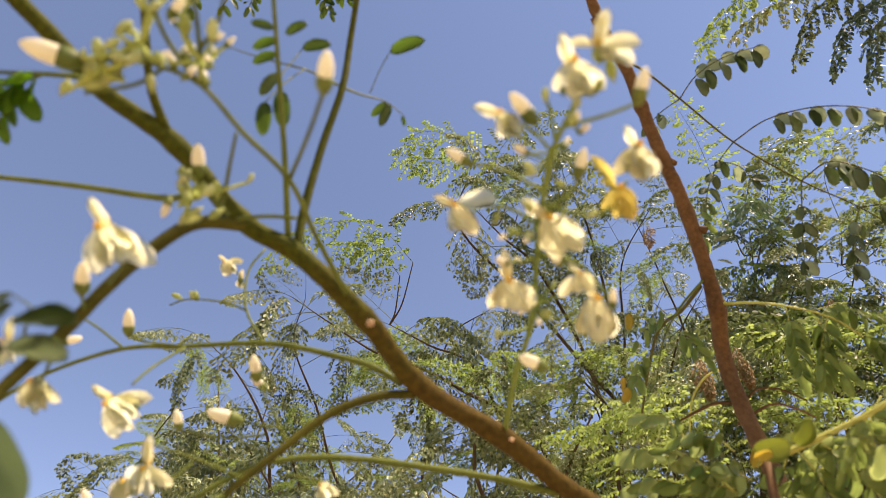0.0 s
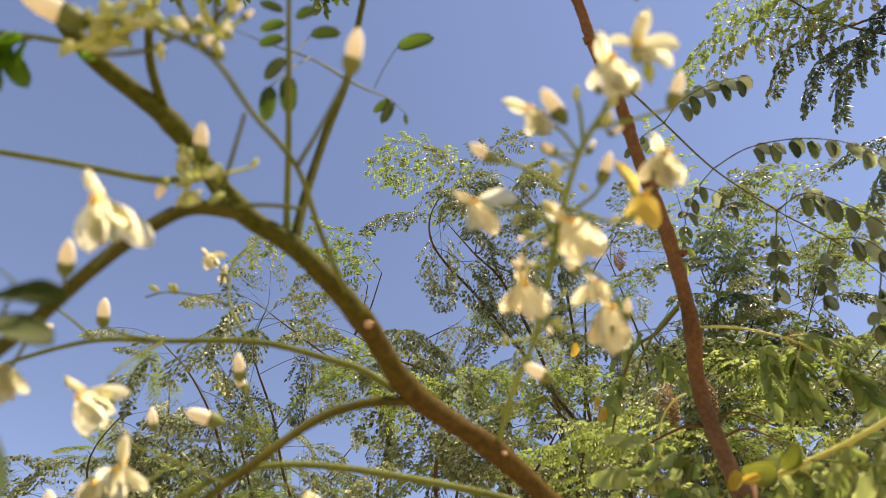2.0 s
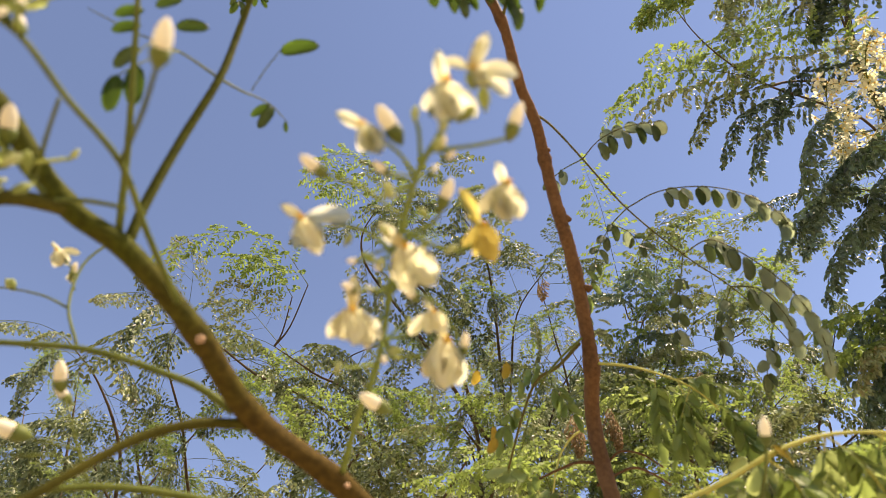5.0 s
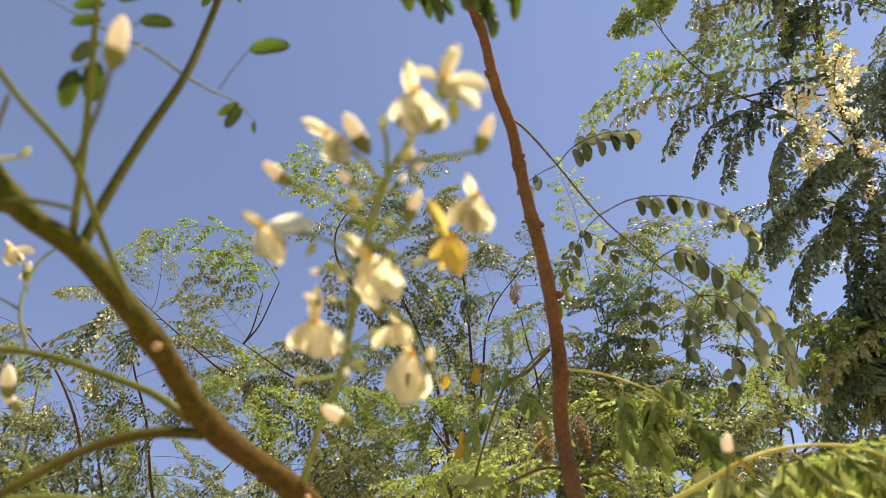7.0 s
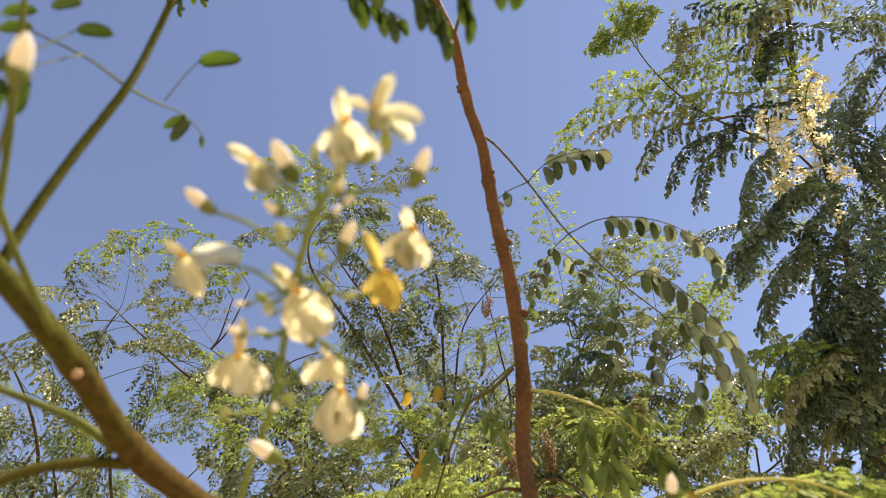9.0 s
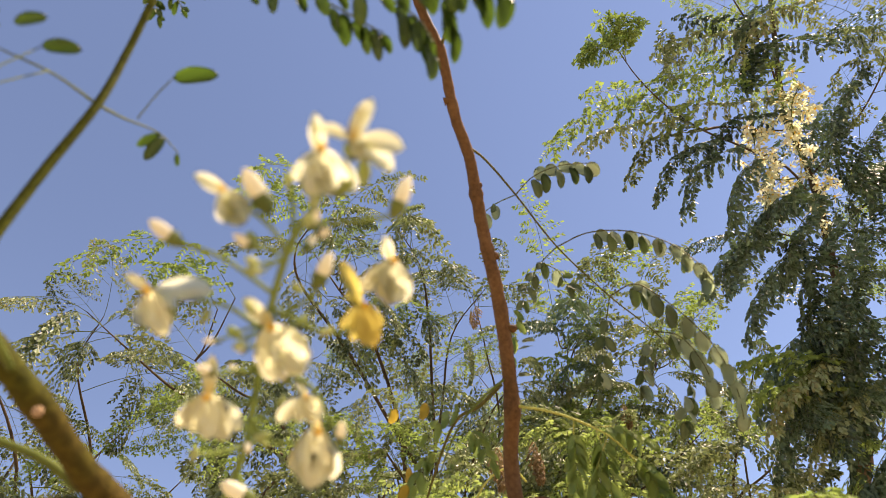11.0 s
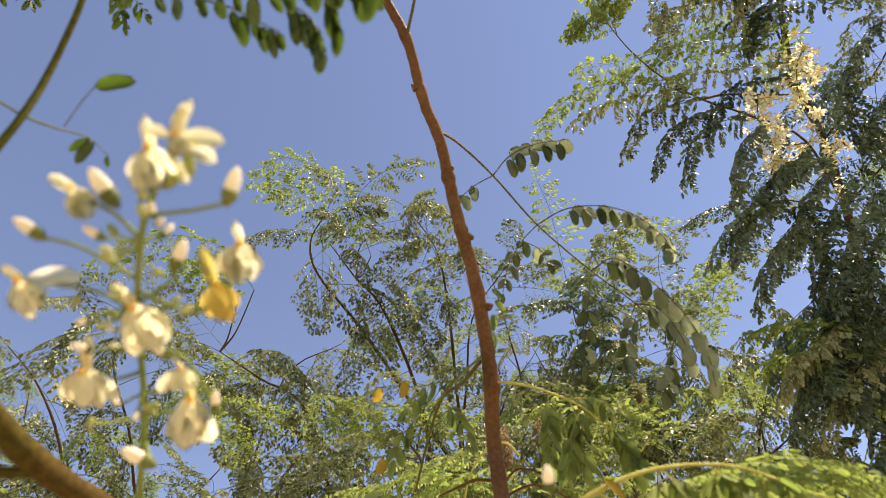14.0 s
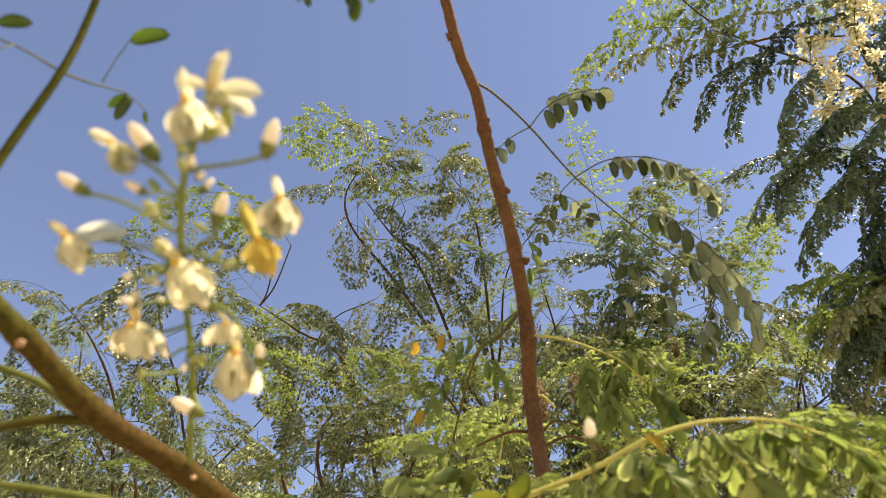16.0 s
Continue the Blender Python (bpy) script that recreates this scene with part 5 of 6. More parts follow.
back_limb([(0.7045, 2.1618, 2.4938), (0.6119, 1.7644, 2.8985), (0.5518, 1.5391, 3.0566), (0.4998, 1.4213, 3.1766), (0.3876, 1.3017, 3.2269)], 18, W)
back_limb([(-0.1855, 2.3061, 2.3464), (-0.3632, 2.1073, 2.5488), (-0.4132, 1.8691, 2.7199), (-0.4637, 1.6791, 2.8421), (-0.4177, 1.577, 2.9461)], 16, FAR[:3] + FERN)
back_limb([(0.2511, 1.834, 2.3279), (0.1286, 1.5612, 2.6056), (-0.0119, 1.4949, 2.6731), (-0.1216, 1.4481, 2.7207)], 13, FAR[:3] + FERN)
back_limb([(0.5011, 1.7493, 2.6283), (0.3398, 1.4456, 2.8662), (0.2224, 1.3214, 2.9213), (0.1442, 1.2595, 2.9843)], 13, W)
back_limb([(0.6626, 2.164, 2.6343), (0.6772, 1.8784, 2.9252), (0.6686, 1.6554, 3.0809), (0.763, 1.4862, 3.1819)], 16, FAR[:3] + FERN)
back_limb([(-0.9213, 2.2449, 2.2656), (-0.9588, 2.0352, 2.4792), (-0.9661, 1.9048, 2.612), (-0.8253, 1.7807, 2.7384)], 13, W)
back_limb([(0.9895, 1.8046, 2.3582), (0.9291, 1.5306, 2.6372), (0.9275, 1.4141, 2.7559), (0.964, 1.3181, 2.8536)], 16, FAR[:3] + FERN)
back_limb([(1.4601, 1.9591, 2.4152), (1.5061, 1.7267, 2.6519), (1.4338, 1.5973, 2.7836), (1.2809, 1.4974, 2.8853)], 16, W)
back_limb([(-0.5028, 2.0176, 2.3546), (-0.5377, 1.7948, 2.5814), (-0.6167, 1.6564, 2.7224), (-0.715, 1.5732, 2.8071)], 13, W)
back_limb([(0.8773, 2.2644, 2.5321), (0.9077, 1.9254, 2.8774), (0.8226, 1.7263, 3.0801), (0.7433, 1.5845, 3.2245)], 16, FAR[:3] + FERN)
back_limb([(-0.0553, 2.1599, 2.4953), (-0.0547, 2.0366, 2.621), (0.0358, 1.7823, 2.88), (0.2087, 1.6984, 2.9655)], 16, FAR[:3] + FERN)


def inner_limb(pts, n_, kinds):
    BACK_RUNS.extend(leafy_limb(back, rooted(pts, FORK), 0.0075, 0.0009, n_, 0.42, kinds, 0.9)[12:])


inner_limb([(0.8454, 1.6873, 2.2635), (0.8648, 1.4758, 2.4789), (0.9327, 1.354, 2.6029), (0.9447, 1.2366, 2.6512)], 11, FAR[:3] + FERN)
inner_limb([(1.3851, 1.632, 2.2487), (1.3768, 1.4129, 2.4718), (1.363, 1.2378, 2.5788), (1.3787, 1.1381, 2.6804)], 11, W + DARK)
inner_limb([(1.5987, 1.579, 2.2314), (1.56, 1.4053, 2.4083), (1.5097, 1.2969, 2.5186), (1.5566, 1.2057, 2.6116)], 10, W + DARK)
inner_limb([(0.959, 1.9243, 2.1649), (0.9505, 1.6585, 2.4355), (0.8966, 1.3955, 2.632), (0.8511, 1.2395, 2.7195)], 18, W + DARK)
inner_limb([(1.0532, 1.8206, 2.1278), (1.0452, 1.5705, 2.3825), (1.0928, 1.3644, 2.5925), (1.1323, 1.2516, 2.7074)], 18, W + DARK)
inner_limb([(0.6182, 1.6979, 2.2526), (0.603, 1.5307, 2.4228), (0.6452, 1.3868, 2.5694), (0.7116, 1.3064, 2.6513)], 15, FAR + FERN)


def low_leaf(pts, mat):
    frond(low, [LOW_FORK.lerp(Vector(pts[0]), 0.5)] + list(pts), mat, 24, 0.05, 0.0090, 0.0052, 0.6)


low_leaf([(0.5264, 1.0064, 2.1004), (0.4498, 0.9631, 2.1444), (0.3886, 0.9459, 2.1619), (0.3238, 0.9575, 2.1501)], LEAF_MID)
low_leaf([(0.4084, 0.9602, 2.076), (0.3664, 0.9252, 2.1116), (0.3117, 0.9208, 2.1161), (0.2612, 0.934, 2.1026)], LEAF_LIT)
low_leaf([(0.5291, 1.0549, 2.1224), (0.5756, 1.0058, 2.1724), (0.6494, 0.9826, 2.1961), (0.7304, 0.9941, 2.1844)], LEAF_MID)
low_leaf([(0.5486, 1.0189, 2.0877), (0.5946, 0.9786, 2.1287), (0.6674, 0.9667, 2.1409), (0.735, 0.9818, 2.1255)], LEAF_LIT)
low_leaf([(0.5021, 1.215, 2.3161), (0.4567, 1.1666, 2.3654), (0.4033, 1.144, 2.3884), (0.343, 1.1509, 2.3814)], LEAF_LIT)
low_leaf([(0.3383, 1.0786, 2.0267), (0.3069, 1.0122, 2.0943), (0.2629, 0.9843, 2.1227), (0.2068, 0.9884, 2.1185)], LEAF_LIT)
low_leaf([(0.3845, 1.0806, 2.0247), (0.3809, 1.0154, 2.0911), (0.3473, 0.9749, 2.1323), (0.3022, 0.96, 2.1475)], LEAF_MID)
low_leaf([(0.7056, 1.0525, 2.1963), (0.6597, 0.9933, 2.2566), (0.5904, 0.9688, 2.2814), (0.5281, 0.9805, 2.2695)], LEAF_MID)
low_leaf([(0.8009, 1.0136, 2.2359), (0.7532, 0.9758, 2.2744), (0.6927, 0.9661, 2.2843), (0.64, 0.9853, 2.2647)], LEAF_LIT)

# leaves that stand out of that crown

def crown_leaf(pts, mat):
    foot = Vector(pts[0])
    node = min(BACK_RUNS, key=lambda p: (p - foot).length + (10 if p.z > foot.z else 0))
    branch("twig", [node, node.lerp(foot, 0.5) + Vector((0, 0.02, -0.02)), foot], 0.0028, 0.0014, FARBARK, back, "", 6)
    frond(back, pts, mat, 17, 0.085, 0.0130, 0.0090, 0.75)


crown_leaf([(0.8557, 1.272, 2.8292), (0.809, 1.1697, 2.9333), (0.7717, 1.0903, 3.0142), (0.7265, 1.0285, 3.0771)], LEAF_LIT)
crown_leaf([(0.9871, 1.3051, 2.8669), (0.9844, 1.2216, 2.9519), (1.0369, 1.1538, 3.021), (1.1464, 1.1196, 3.0559)], LEAF_LIT)
crown_leaf([(1.2211, 1.3358, 2.9071), (1.1804, 1.2373, 3.0074), (1.2169, 1.1736, 3.0723), (1.3126, 1.1387, 3.1079)], LEAF_FAR)
crown_leaf([(0.873, 1.2716, 2.8296), (0.913, 1.1665, 2.9367), (0.9725, 1.1062, 2.9981), (1.043, 1.086, 3.0187)], LEAF_FAR)
crown_leaf([(0.2631, 1.2431, 2.9297), (0.2087, 1.1424, 3.0322), (0.2707, 1.0769, 3.0989), (0.3605, 1.05, 3.1264)], LEAF_FAR)
crown_leaf([(0.2305, 1.2441, 2.9287), (0.1126, 1.1573, 3.017), (0.0307, 1.1209, 3.054), (-0.0323, 1.1234, 3.0515)], LEAF_LIT)
crown_leaf([(1.3758, 1.3572, 2.8854), (1.3935, 1.2687, 2.9755), (1.471, 1.203, 3.0425), (1.5704, 1.1869, 3.0589)], LEAF_FAR)
crown_leaf([(1.2266, 1.3477, 2.8236), (1.2432, 1.2626, 2.9104), (1.2985, 1.2122, 2.9616), (1.3551, 1.1982, 2.9759)], LEAF_LIT)
crown_leaf([(-0.0419, 1.2899, 2.8105), (-0.1258, 1.2185, 2.8832), (-0.2235, 1.186, 2.8877), (-0.3231, 1.1887, 2.8563), (-0.4093, 1.2218, 2.8083)], LEAF_LIT)
crown_leaf([(-0.0806, 1.3135, 2.7864), (-0.148, 1.2515, 2.8496), (-0.2426, 1.2302, 2.8426)], LEAF_LIT)
crown_leaf([(0.2365, 1.2154, 2.9579), (0.1794, 1.1063, 3.0261), (0.0938, 1.0481, 3.0568), (0.0017, 1.0363, 3.0688), (-0.0452, 1.0629, 3.0417)], LEAF_LIT)
crown_leaf([(0.9761, 1.2781, 2.5376), (0.8503, 1.257, 2.5304), (0.7141, 1.2481, 2.4966), (0.6087, 1.2291, 2.4445)], LEAF_LIT)
crown_leaf([(0.9958, 1.2264, 2.4475), (0.857, 1.1866, 2.4594), (0.7439, 1.1749, 2.4427), (0.657, 1.1839, 2.4192)], LEAF_LIT)
crown_leaf([(1.1542, 1.2047, 2.4697), (1.0559, 1.1725, 2.4739), (0.9496, 1.1653, 2.4526), (0.8552, 1.1704, 2.433)], LEAF_LIT)
crown_leaf([(0.9768, 1.2967, 2.6613), (0.8575, 1.244, 2.6864), (0.7495, 1.235, 2.667)], LEAF_LIT)

for at, size in (((0.7588, 1.0011, 2.3914), 0.28), ((0.5121, 0.9700, 2.2802), 0.4), ((0.4452, 0.9775, 2.2725), 0.4), ((0.4914, 0.9589, 2.5769), 0.3)):
    hang(back, DRY, at, rng.uniform(-3, 3), -0.4, size)

HEDGE = (1.35, 1.9, 1.9)
for k, (x, y) in enumerate(((-0.9, 2.9), (0.7, 3.1), (2.0, 2.8))):
    hedge = thing("moringa_tree", (x, y, 0.0), "distant bushy moringa tree with fine grey-green leaves", "tree", "moringa trees")
    fork = Vector((x, y, 2.1))
    branch("trunk", [(x, y, -0.05), (x + 0.03, y, 1.0), fork], 0.05, 0.03, FARBARK, hedge, "grey-brown trunk", 10)
    for i in range(11):
        top = fork + Vector((rng.uniform(-0.95, 0.95), rng.uniform(-0.4, 0.4), rng.uniform(0.6, HEDGE[k])))
        leafy_limb(hedge, [fork, fork.lerp(top, 0.5) + Vector((rng.uniform(-0.1, 0.1), 0, 0.1)), top], 0.012, 0.002, 10, 0.3, FAR[1:4] + FERN + LIT[:1], 1.1)


def low_limb(pts, n_):
    leafy_limb(low, rooted(pts, LOW_FORK), 0.008, 0.002, round(n_ * 0.65), 0.5, LIT[:1] + FAR[:4], 0.85)


low_limb([(0.1184, 1.4332, 2.165), (0.0851, 1.2811, 2.2485), (0.122, 1.2265, 2.3042)], 15)
low_limb([(0.4237, 1.4882, 2.1805), (0.4126, 1.311, 2.2897), (0.329, 1.2283, 2.3738)], 15)
low_limb([(0.9121, 1.3868, 2.1413), (0.8338, 1.2112, 2.2488), (0.7502, 1.0849, 2.306)], 15)
low_limb([(1.113, 1.2832, 2.1042), (1.0783, 1.161, 2.2287), (1.1271, 1.0484, 2.272)], 15)
low_limb([(0.7258, 1.5958, 2.2138), (0.6915, 1.3862, 2.356), (0.7076, 1.2659, 2.4071)], 15)
low_limb([(-0.3062, 1.6479, 2.0889), (-0.3208, 1.5058, 2.2336), (-0.349, 1.3265, 2.3448)], 15)
low_limb([(-0.6348, 1.6239, 2.0418), (-0.6885, 1.4941, 2.174), (-0.7469, 1.4188, 2.2507)], 15)
low_limb([(0.2628, 1.4636, 2.0628), (0.2738, 1.3372, 2.1915), (0.3427, 1.2387, 2.2919)], 15)
low_limb([(0.9822, 1.3548, 2.0313), (0.9669, 1.235, 2.1533), (0.8898, 1.1346, 2.2555)], 13)
low_limb([(0.7968, 1.6854, 2.1227), (0.7953, 1.5399, 2.2708), (0.836, 1.3635, 2.4505)], 13)
low_limb([(1.2226, 1.3549, 2.0313), (1.1652, 1.2326, 2.1557), (1.1042, 1.0783, 2.3129)], 13)
low_limb([(-0.4135, 1.7951, 2.1531), (-0.4245, 1.6551, 2.2956), (-0.4994, 1.5374, 2.4154)], 13)
low_limb([(0.5449, 1.9057, 2.1836), (0.5115, 1.7452, 2.3471), (0.4275, 1.5651, 2.5304)], 13)
low_limb([(0.1452, 1.5748, 2.0922), (0.133, 1.4466, 2.2228), (0.1718, 1.3183, 2.3535)], 13)


F_LOW = Vector((1.5764, 1.4379, 2.0897))
flowering = thing("moringa_tree", (F_LOW.x + 0.08, F_LOW.y + 0.12, 0.0), "dense dark green moringa tree with cream blossom", "tree", "moringa trees")
F_TOP = [(1.5491, 1.1591, 2.3735), (1.4466, 0.9185, 2.5900), (1.3399, 0.7525, 2.7162), (1.2462, 0.6295, 2.7986), (1.1351, 0.5096, 2.8921), (1.0673, 0.3536, 3.0224), (0.9930, 0.1911, 3.1451)]
branch("trunk", [flowering.location - Vector((0, 0, 0.05)), flowering.location + Vector((0.03, 0.0, 0.8)), F_LOW] + F_TOP[:2], 0.04, 0.013, FARBARK, flowering, "grey-brown trunk", 12)
left = math.pi
leafy_limb(flowering, F_TOP[1:], 0.011, 0.004, 17, 0.0, DARK + LIT[:1], 0.7)

def flowering_limb(pts, n_, kinds, lean, sp):
    leafy_limb(flowering, pts, 0.003, 0.0008, n_, 0.25, kinds, 0.72, lean, sp)


flowering_limb([F_TOP[2], (1.1109, 0.5855, 2.7006), (0.9426, 0.5403, 2.6895), (0.8278, 0.5184, 2.6832), (0.7343, 0.4887, 2.6848), (0.6525, 0.4498, 2.6958), (0.586, 0.4047, 2.7133)], 0, DARK, left, 0.7)
flowering_limb([(0.8314, 0.5172, 2.6844), (0.9052, 0.5197, 2.7247), (1.1001, 0.5244, 2.7914), F_TOP[4]], 0, DARK, left, 0.7)
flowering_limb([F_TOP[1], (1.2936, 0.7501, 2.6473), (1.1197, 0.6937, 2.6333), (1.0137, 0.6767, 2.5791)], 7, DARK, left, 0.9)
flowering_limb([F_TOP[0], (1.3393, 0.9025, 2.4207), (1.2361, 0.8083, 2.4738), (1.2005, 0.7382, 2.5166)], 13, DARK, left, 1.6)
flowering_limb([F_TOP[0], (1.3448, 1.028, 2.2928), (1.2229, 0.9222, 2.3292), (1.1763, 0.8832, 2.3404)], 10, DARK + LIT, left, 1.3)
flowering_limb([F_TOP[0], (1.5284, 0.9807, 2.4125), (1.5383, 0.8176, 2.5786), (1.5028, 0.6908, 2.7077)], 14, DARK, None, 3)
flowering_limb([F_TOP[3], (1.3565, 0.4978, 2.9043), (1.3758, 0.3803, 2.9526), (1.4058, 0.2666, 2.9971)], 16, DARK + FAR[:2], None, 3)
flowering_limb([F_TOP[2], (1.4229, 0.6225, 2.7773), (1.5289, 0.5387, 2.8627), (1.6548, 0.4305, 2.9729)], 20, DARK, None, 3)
flowering_limb([F_TOP[4], (1.0347, 0.4167, 2.9153), (0.9149, 0.3419, 2.9201), (0.8346, 0.2849, 2.9781)], 4, LIT, left, 1.0)


def flowering_leaf(pts, mat, rows, reach, size):
    frond(flowering, pts, mat, rows + 7, reach, size * 0.84, size * (0.40 if mat is LEAF_LIT else 0.44), 0.55 if mat is LEAF_LIT else 1.15)


flowering_leaf([(0.8314, 0.5172, 2.6844), (0.7357, 0.4993, 2.6741), (0.6243, 0.4958, 2.649), (0.539, 0.5094, 2.6066), (0.4911, 0.5482, 2.567)], LEAF_LIT, 15, 0.045, 0.0115)
flowering_leaf([(0.7928, 0.5101, 2.6917), (0.7022, 0.52, 2.6673), (0.6164, 0.5328, 2.6398), (0.5635, 0.5523, 2.6057)], LEAF_FAR, 12, 0.045, 0.0115)
flowering_leaf([(0.8316, 0.5187, 2.6829), (0.7518, 0.5293, 2.6577), (0.6882, 0.5468, 2.6257), (0.6643, 0.5869, 2.5848)], LEAF_FAR, 11, 0.045, 0.012)
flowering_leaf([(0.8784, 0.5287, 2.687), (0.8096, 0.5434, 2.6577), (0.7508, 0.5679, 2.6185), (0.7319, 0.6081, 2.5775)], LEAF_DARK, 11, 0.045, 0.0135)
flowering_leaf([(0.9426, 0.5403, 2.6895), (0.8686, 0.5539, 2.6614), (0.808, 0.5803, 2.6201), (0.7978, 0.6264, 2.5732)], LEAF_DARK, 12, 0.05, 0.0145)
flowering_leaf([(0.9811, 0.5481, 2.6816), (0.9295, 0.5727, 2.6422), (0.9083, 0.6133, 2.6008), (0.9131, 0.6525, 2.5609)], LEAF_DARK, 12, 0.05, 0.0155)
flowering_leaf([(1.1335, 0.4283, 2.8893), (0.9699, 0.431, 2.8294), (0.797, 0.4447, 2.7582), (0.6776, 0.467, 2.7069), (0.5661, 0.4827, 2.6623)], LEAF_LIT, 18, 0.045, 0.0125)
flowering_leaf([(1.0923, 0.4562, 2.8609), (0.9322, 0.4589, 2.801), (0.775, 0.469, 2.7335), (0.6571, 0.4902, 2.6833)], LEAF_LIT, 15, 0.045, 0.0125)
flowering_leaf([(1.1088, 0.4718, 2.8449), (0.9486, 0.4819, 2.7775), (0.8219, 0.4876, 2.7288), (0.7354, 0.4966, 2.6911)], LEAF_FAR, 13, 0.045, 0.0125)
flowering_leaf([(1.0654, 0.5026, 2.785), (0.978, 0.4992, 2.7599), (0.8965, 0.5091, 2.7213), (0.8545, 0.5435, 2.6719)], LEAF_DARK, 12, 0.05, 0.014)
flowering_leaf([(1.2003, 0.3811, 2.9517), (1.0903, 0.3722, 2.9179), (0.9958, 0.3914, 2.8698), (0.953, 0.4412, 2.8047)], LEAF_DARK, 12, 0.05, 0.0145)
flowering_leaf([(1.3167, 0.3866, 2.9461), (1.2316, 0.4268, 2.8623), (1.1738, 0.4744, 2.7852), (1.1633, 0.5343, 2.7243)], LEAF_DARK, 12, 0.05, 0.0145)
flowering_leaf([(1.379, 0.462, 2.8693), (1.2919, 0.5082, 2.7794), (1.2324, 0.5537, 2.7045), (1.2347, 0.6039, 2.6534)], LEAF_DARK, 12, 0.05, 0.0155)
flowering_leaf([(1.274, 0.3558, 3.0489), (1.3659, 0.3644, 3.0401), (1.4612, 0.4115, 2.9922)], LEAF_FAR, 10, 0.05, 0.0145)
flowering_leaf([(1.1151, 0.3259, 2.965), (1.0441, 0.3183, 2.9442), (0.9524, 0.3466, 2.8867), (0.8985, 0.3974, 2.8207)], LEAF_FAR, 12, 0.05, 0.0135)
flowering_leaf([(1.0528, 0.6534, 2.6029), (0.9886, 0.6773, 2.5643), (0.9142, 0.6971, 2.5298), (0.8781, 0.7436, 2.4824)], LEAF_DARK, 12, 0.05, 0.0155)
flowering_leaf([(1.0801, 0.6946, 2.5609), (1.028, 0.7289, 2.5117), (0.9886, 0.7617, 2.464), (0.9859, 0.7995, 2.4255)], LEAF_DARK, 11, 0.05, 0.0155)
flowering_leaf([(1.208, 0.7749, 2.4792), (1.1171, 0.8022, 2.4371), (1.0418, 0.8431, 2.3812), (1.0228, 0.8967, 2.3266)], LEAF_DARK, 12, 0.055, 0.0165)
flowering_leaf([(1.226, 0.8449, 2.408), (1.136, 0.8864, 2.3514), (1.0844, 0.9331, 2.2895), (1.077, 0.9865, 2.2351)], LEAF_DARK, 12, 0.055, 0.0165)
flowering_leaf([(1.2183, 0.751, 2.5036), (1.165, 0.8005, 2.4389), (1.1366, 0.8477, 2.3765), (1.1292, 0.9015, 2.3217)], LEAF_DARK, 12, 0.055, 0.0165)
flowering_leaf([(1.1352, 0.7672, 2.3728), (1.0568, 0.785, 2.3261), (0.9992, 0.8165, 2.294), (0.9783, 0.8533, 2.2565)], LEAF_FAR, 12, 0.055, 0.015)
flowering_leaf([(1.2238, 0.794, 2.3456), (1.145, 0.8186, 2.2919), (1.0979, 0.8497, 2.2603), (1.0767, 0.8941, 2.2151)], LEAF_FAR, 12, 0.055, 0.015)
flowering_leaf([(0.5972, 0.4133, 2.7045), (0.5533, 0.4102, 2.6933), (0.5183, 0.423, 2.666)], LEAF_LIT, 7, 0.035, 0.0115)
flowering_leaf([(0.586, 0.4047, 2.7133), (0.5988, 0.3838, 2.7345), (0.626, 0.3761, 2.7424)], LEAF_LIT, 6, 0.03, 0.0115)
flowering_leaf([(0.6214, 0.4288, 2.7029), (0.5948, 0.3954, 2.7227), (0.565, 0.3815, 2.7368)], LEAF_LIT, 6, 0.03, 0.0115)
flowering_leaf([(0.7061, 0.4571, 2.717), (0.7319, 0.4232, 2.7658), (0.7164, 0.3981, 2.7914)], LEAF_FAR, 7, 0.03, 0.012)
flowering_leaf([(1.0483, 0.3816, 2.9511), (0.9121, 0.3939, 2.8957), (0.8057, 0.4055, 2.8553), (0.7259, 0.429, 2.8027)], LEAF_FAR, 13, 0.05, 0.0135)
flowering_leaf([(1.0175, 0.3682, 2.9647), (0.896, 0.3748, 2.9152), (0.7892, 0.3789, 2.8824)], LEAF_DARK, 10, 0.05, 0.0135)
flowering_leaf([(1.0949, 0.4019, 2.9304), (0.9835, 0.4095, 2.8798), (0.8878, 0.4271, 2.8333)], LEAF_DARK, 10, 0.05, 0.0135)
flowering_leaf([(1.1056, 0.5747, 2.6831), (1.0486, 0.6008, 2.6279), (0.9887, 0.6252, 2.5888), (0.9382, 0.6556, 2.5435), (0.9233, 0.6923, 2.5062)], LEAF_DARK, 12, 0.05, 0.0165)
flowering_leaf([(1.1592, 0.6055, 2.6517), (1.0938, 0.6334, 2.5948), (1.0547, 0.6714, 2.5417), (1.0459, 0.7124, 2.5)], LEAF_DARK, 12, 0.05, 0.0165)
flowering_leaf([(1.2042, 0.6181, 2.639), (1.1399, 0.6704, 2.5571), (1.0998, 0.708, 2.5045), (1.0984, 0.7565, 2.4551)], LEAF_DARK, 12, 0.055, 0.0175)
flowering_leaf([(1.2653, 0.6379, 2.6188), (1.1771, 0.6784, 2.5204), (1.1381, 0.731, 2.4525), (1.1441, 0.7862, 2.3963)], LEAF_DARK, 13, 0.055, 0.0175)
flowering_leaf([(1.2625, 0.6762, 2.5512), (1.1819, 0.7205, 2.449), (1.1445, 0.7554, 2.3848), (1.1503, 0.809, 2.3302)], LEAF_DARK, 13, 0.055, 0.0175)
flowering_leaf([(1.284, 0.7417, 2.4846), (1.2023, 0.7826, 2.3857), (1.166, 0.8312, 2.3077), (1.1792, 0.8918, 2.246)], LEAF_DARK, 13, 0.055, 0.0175)
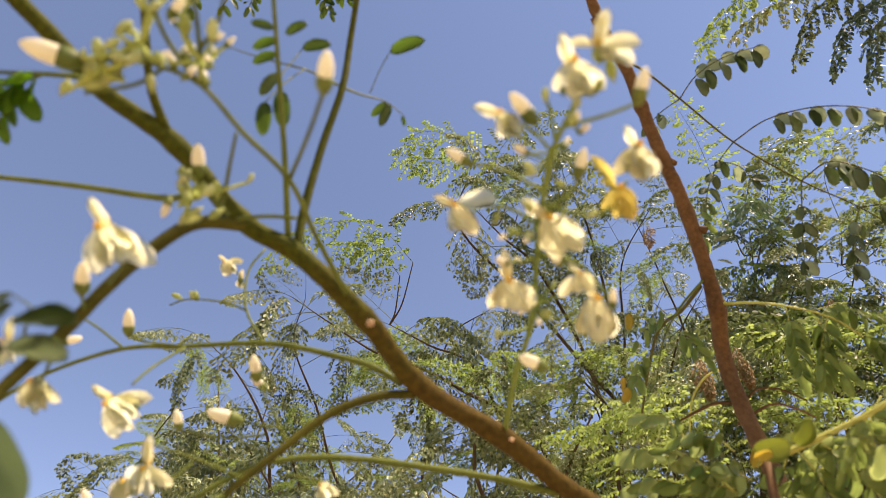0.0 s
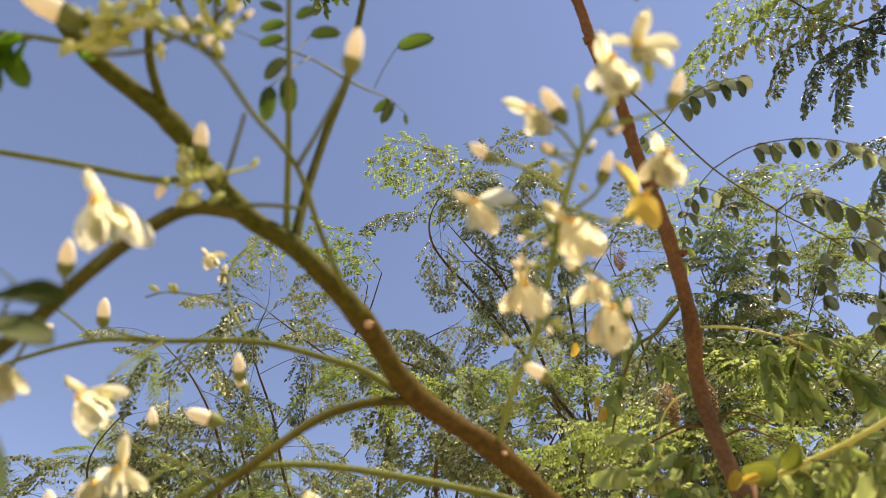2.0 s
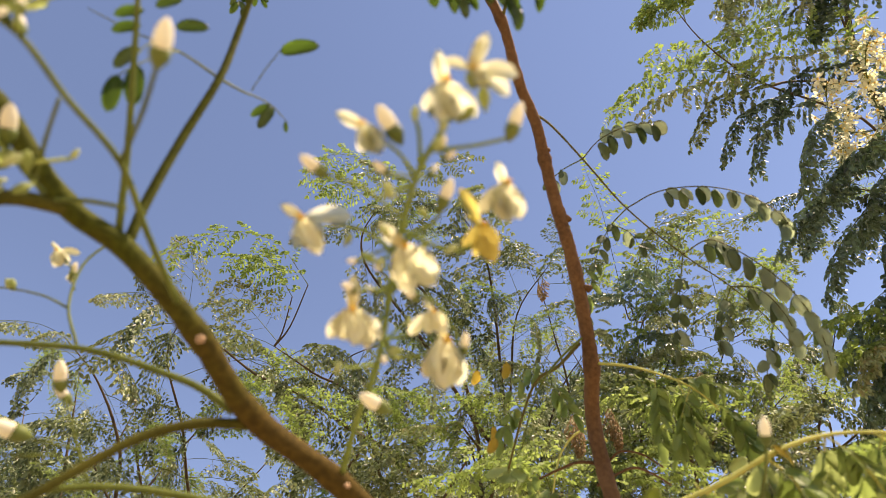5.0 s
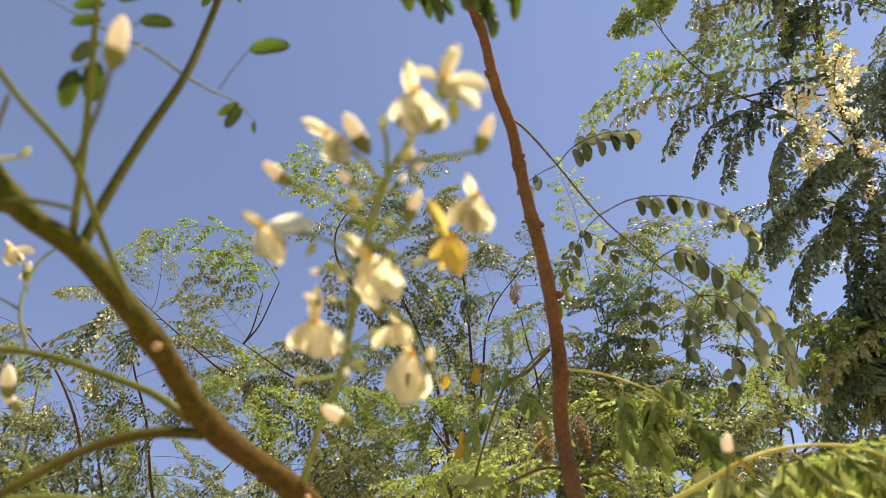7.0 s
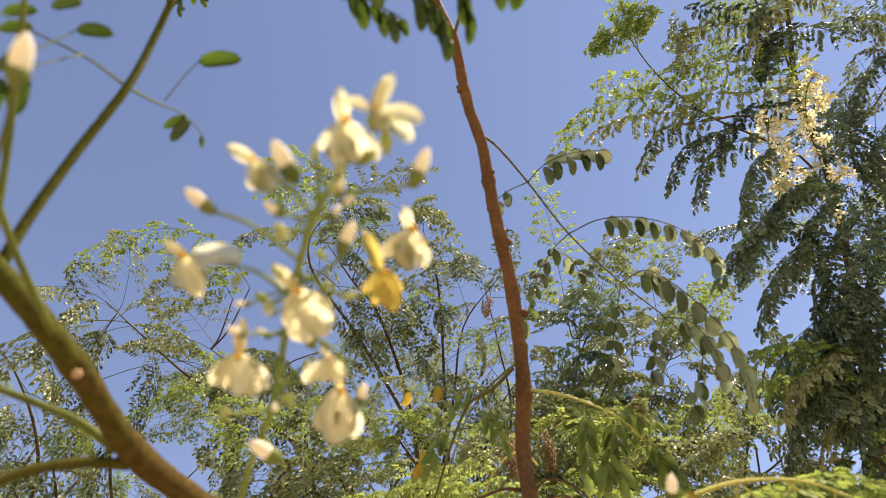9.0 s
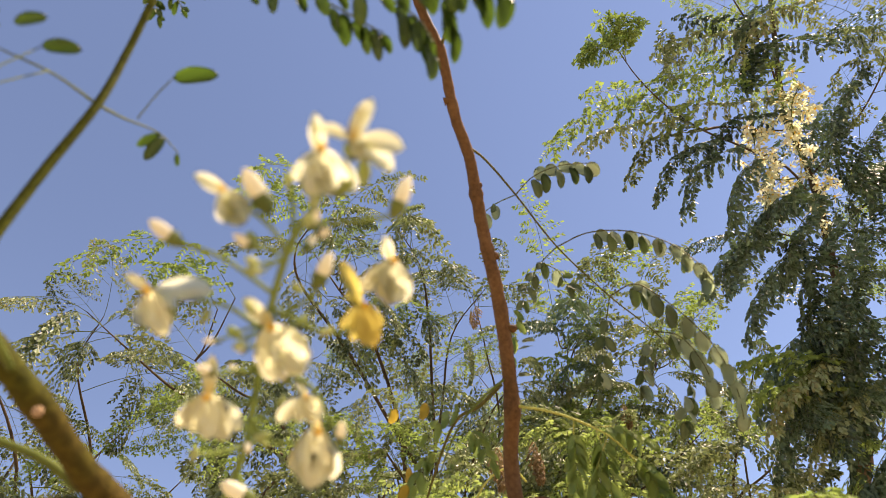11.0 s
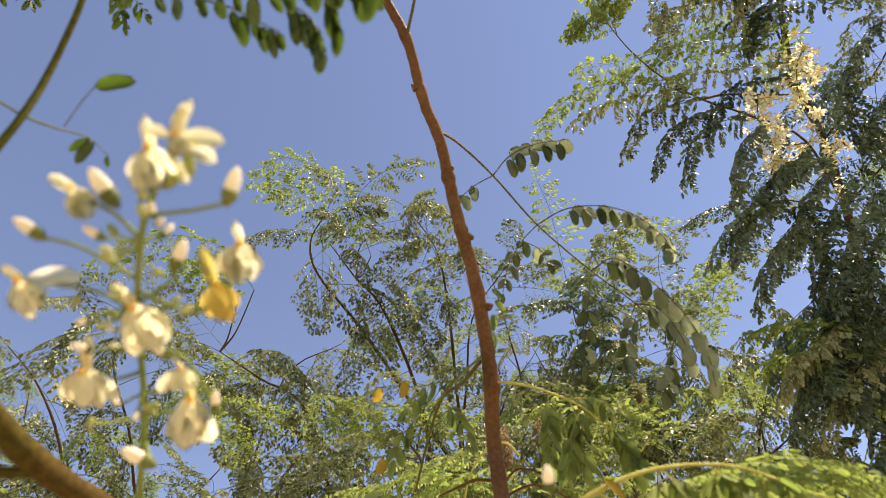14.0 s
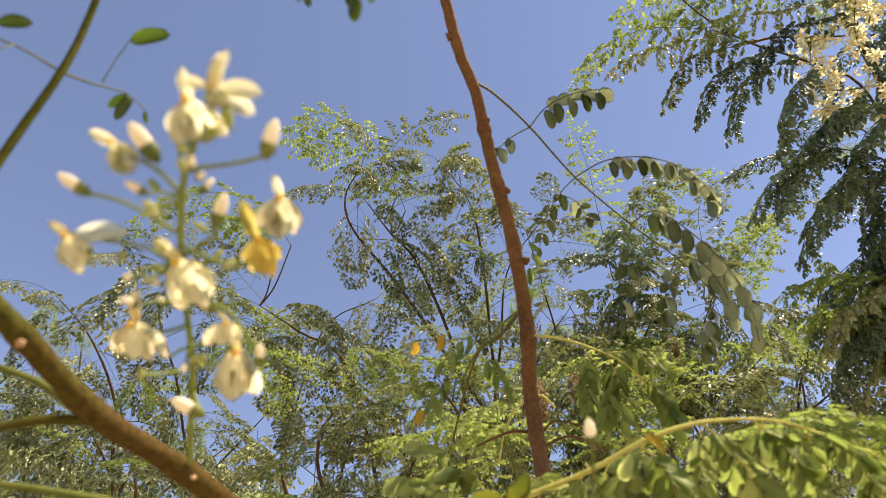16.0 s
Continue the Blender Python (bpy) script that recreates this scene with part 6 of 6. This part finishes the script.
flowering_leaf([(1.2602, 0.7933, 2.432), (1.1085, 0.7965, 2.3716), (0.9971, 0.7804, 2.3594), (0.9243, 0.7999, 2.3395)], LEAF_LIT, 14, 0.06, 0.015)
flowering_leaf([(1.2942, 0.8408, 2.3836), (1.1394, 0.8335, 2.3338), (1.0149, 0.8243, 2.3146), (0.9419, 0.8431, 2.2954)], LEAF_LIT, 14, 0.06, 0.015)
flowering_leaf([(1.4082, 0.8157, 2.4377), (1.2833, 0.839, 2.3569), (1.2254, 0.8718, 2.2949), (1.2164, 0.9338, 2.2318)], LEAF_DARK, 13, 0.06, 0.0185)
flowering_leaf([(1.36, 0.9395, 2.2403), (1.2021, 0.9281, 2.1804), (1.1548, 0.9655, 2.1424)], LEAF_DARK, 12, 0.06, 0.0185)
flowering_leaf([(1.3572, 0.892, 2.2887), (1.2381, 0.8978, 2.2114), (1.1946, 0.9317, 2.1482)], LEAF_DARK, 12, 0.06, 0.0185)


# blossom of that tree: small flowers, each one mesh


def small_flower_mesh(seed):
    r = random.Random(seed)
    bm = bmesh.new()
    for k in range(6):
        a = 2 * math.pi * k / 6 + r.uniform(-0.3, 0.3)
        d = Vector((math.cos(a), math.sin(a), r.uniform(-0.5, 0.5))).normalized()
        s = d.cross(Vector((0, 0, 1))).normalized()
        q = [d * 0.1, d * 0.5 + s * 0.24, d * 0.95 + s * 0.14 + Vector((0, 0, -0.15)), d * 1.05 + Vector((0, 0, -0.2)), d * 0.95 - s * 0.14 + Vector((0, 0, -0.15)), d * 0.5 - s * 0.24]
        v = [bm.verts.new(c) for c in q]
        bm.faces.new((v[0], v[1], v[2], v[3])), bm.faces.new((v[0], v[3], v[4], v[5]))
    n_ = len(bm.faces)
    bmesh.ops.create_icosphere(bm, subdivisions=1, radius=0.2, matrix=Matrix.Translation((0, 0, 0.1)))
    bm.faces.ensure_lookup_table()
    for f in bm.faces[n_:]:
        f.material_index = 1
    return mesh_of("flower", bm, [PETAL_FAR, STAMEN])


SMALL = [small_flower_mesh(i) for i in range(4)]


def blossom(points, count, reach):
    ob, run = branch("flower_stalk", points, 0.0016, 0.0008, TWIG, flowering, "", 6, 5)
    for i in range(count):
        c = run[int((len(run) - 1) * (0.15 + 0.85 * i / count))]
        off = Vector((rng.gauss(0, 1), rng.gauss(0, 0.7), rng.gauss(0, 1))) * reach
        bm = bmesh.new()
        tube(bm, [c, c + off * 0.5 + Vector((0, 0, 0.004)), c + off], 0.0005, 0.0004, 4, 2, 0)
        part("stalk", bm, TWIG, flowering)
        shared("flower", rng.choice(SMALL), flowering, Matrix.Translation(c + off) @ Euler([rng.uniform(-1, 1) for _ in range(3)]).to_matrix().to_4x4() @ Matrix.Diagonal((*[rng.uniform(0.0095, 0.0155)] * 3, 1)), "small cream flower")


blossom([F_TOP[3], (1.0826, 0.5246, 2.7341), (1.0495, 0.4597, 2.7716), (1.0564, 0.4170, 2.7866)], 75, 0.022)
blossom([F_TOP[3], (1.0339, 0.5862, 2.6713), (0.9717, 0.5477, 2.6820), (0.9479, 0.4994, 2.7026)], 65, 0.020)
blossom([F_TOP[2], (1.0619, 0.6208, 2.6361), (1.0129, 0.6003, 2.6284), (0.9858, 0.6099, 2.5900)], 34, 0.015)
blossom([F_TOP[2], (1.1538, 0.6099, 2.6472), (1.1474, 0.5739, 2.6554), (1.1609, 0.5531, 2.6480)], 34, 0.015)

# dark leaflet tufts high over the near limb
T1 = Vector((-0.0947, 0.2606, 2.2887))
branch("twig", [(0.1301, 0.2287, 2.4355), (0.0640, 0.2053, 2.4308), (-0.0239, 0.2261, 2.3667), T1], 0.0024, 0.0012, TWIG, stem)
leaf = leaf_thing(stem, [T1, (-0.0718, 0.2874, 2.2614), (-0.0551, 0.3040, 2.2445)], 0.0009)
pinna(leaf, [T1, (-0.0666, 0.2905, 2.2583), (-0.0509, 0.3164, 2.2319)], 16, 0.0130, LEAFLETS, 0.5, 0.0006, None, 0.3)
pinna(leaf, [(-0.0821, 0.2812, 2.2677), (-0.0521, 0.2926, 2.2561), (-0.0332, 0.3072, 2.2413)], 14, 0.0130, LEAFLETS, 0.5, 0.0006, None, 0.2)
pinna(leaf, [T1, (-0.1179, 0.2889, 2.2598), (-0.1329, 0.3086, 2.2398)], 18, 0.0130, LEAFLETS, 0.5, 0.0006, None, 0.2)
pinna(leaf, [T1, (-0.1286, 0.2793, 2.2697), (-0.1598, 0.3080, 2.2405)], 16, 0.0130, LEAFLETS, 0.5, 0.0006, None, 0.2)
pinna(leaf, [T1, (-0.1562, 0.2753, 2.2737), (-0.1947, 0.3082, 2.2402)], 16, 0.0130, LEAFLETS, 0.5, 0.0006, None, 0.2)
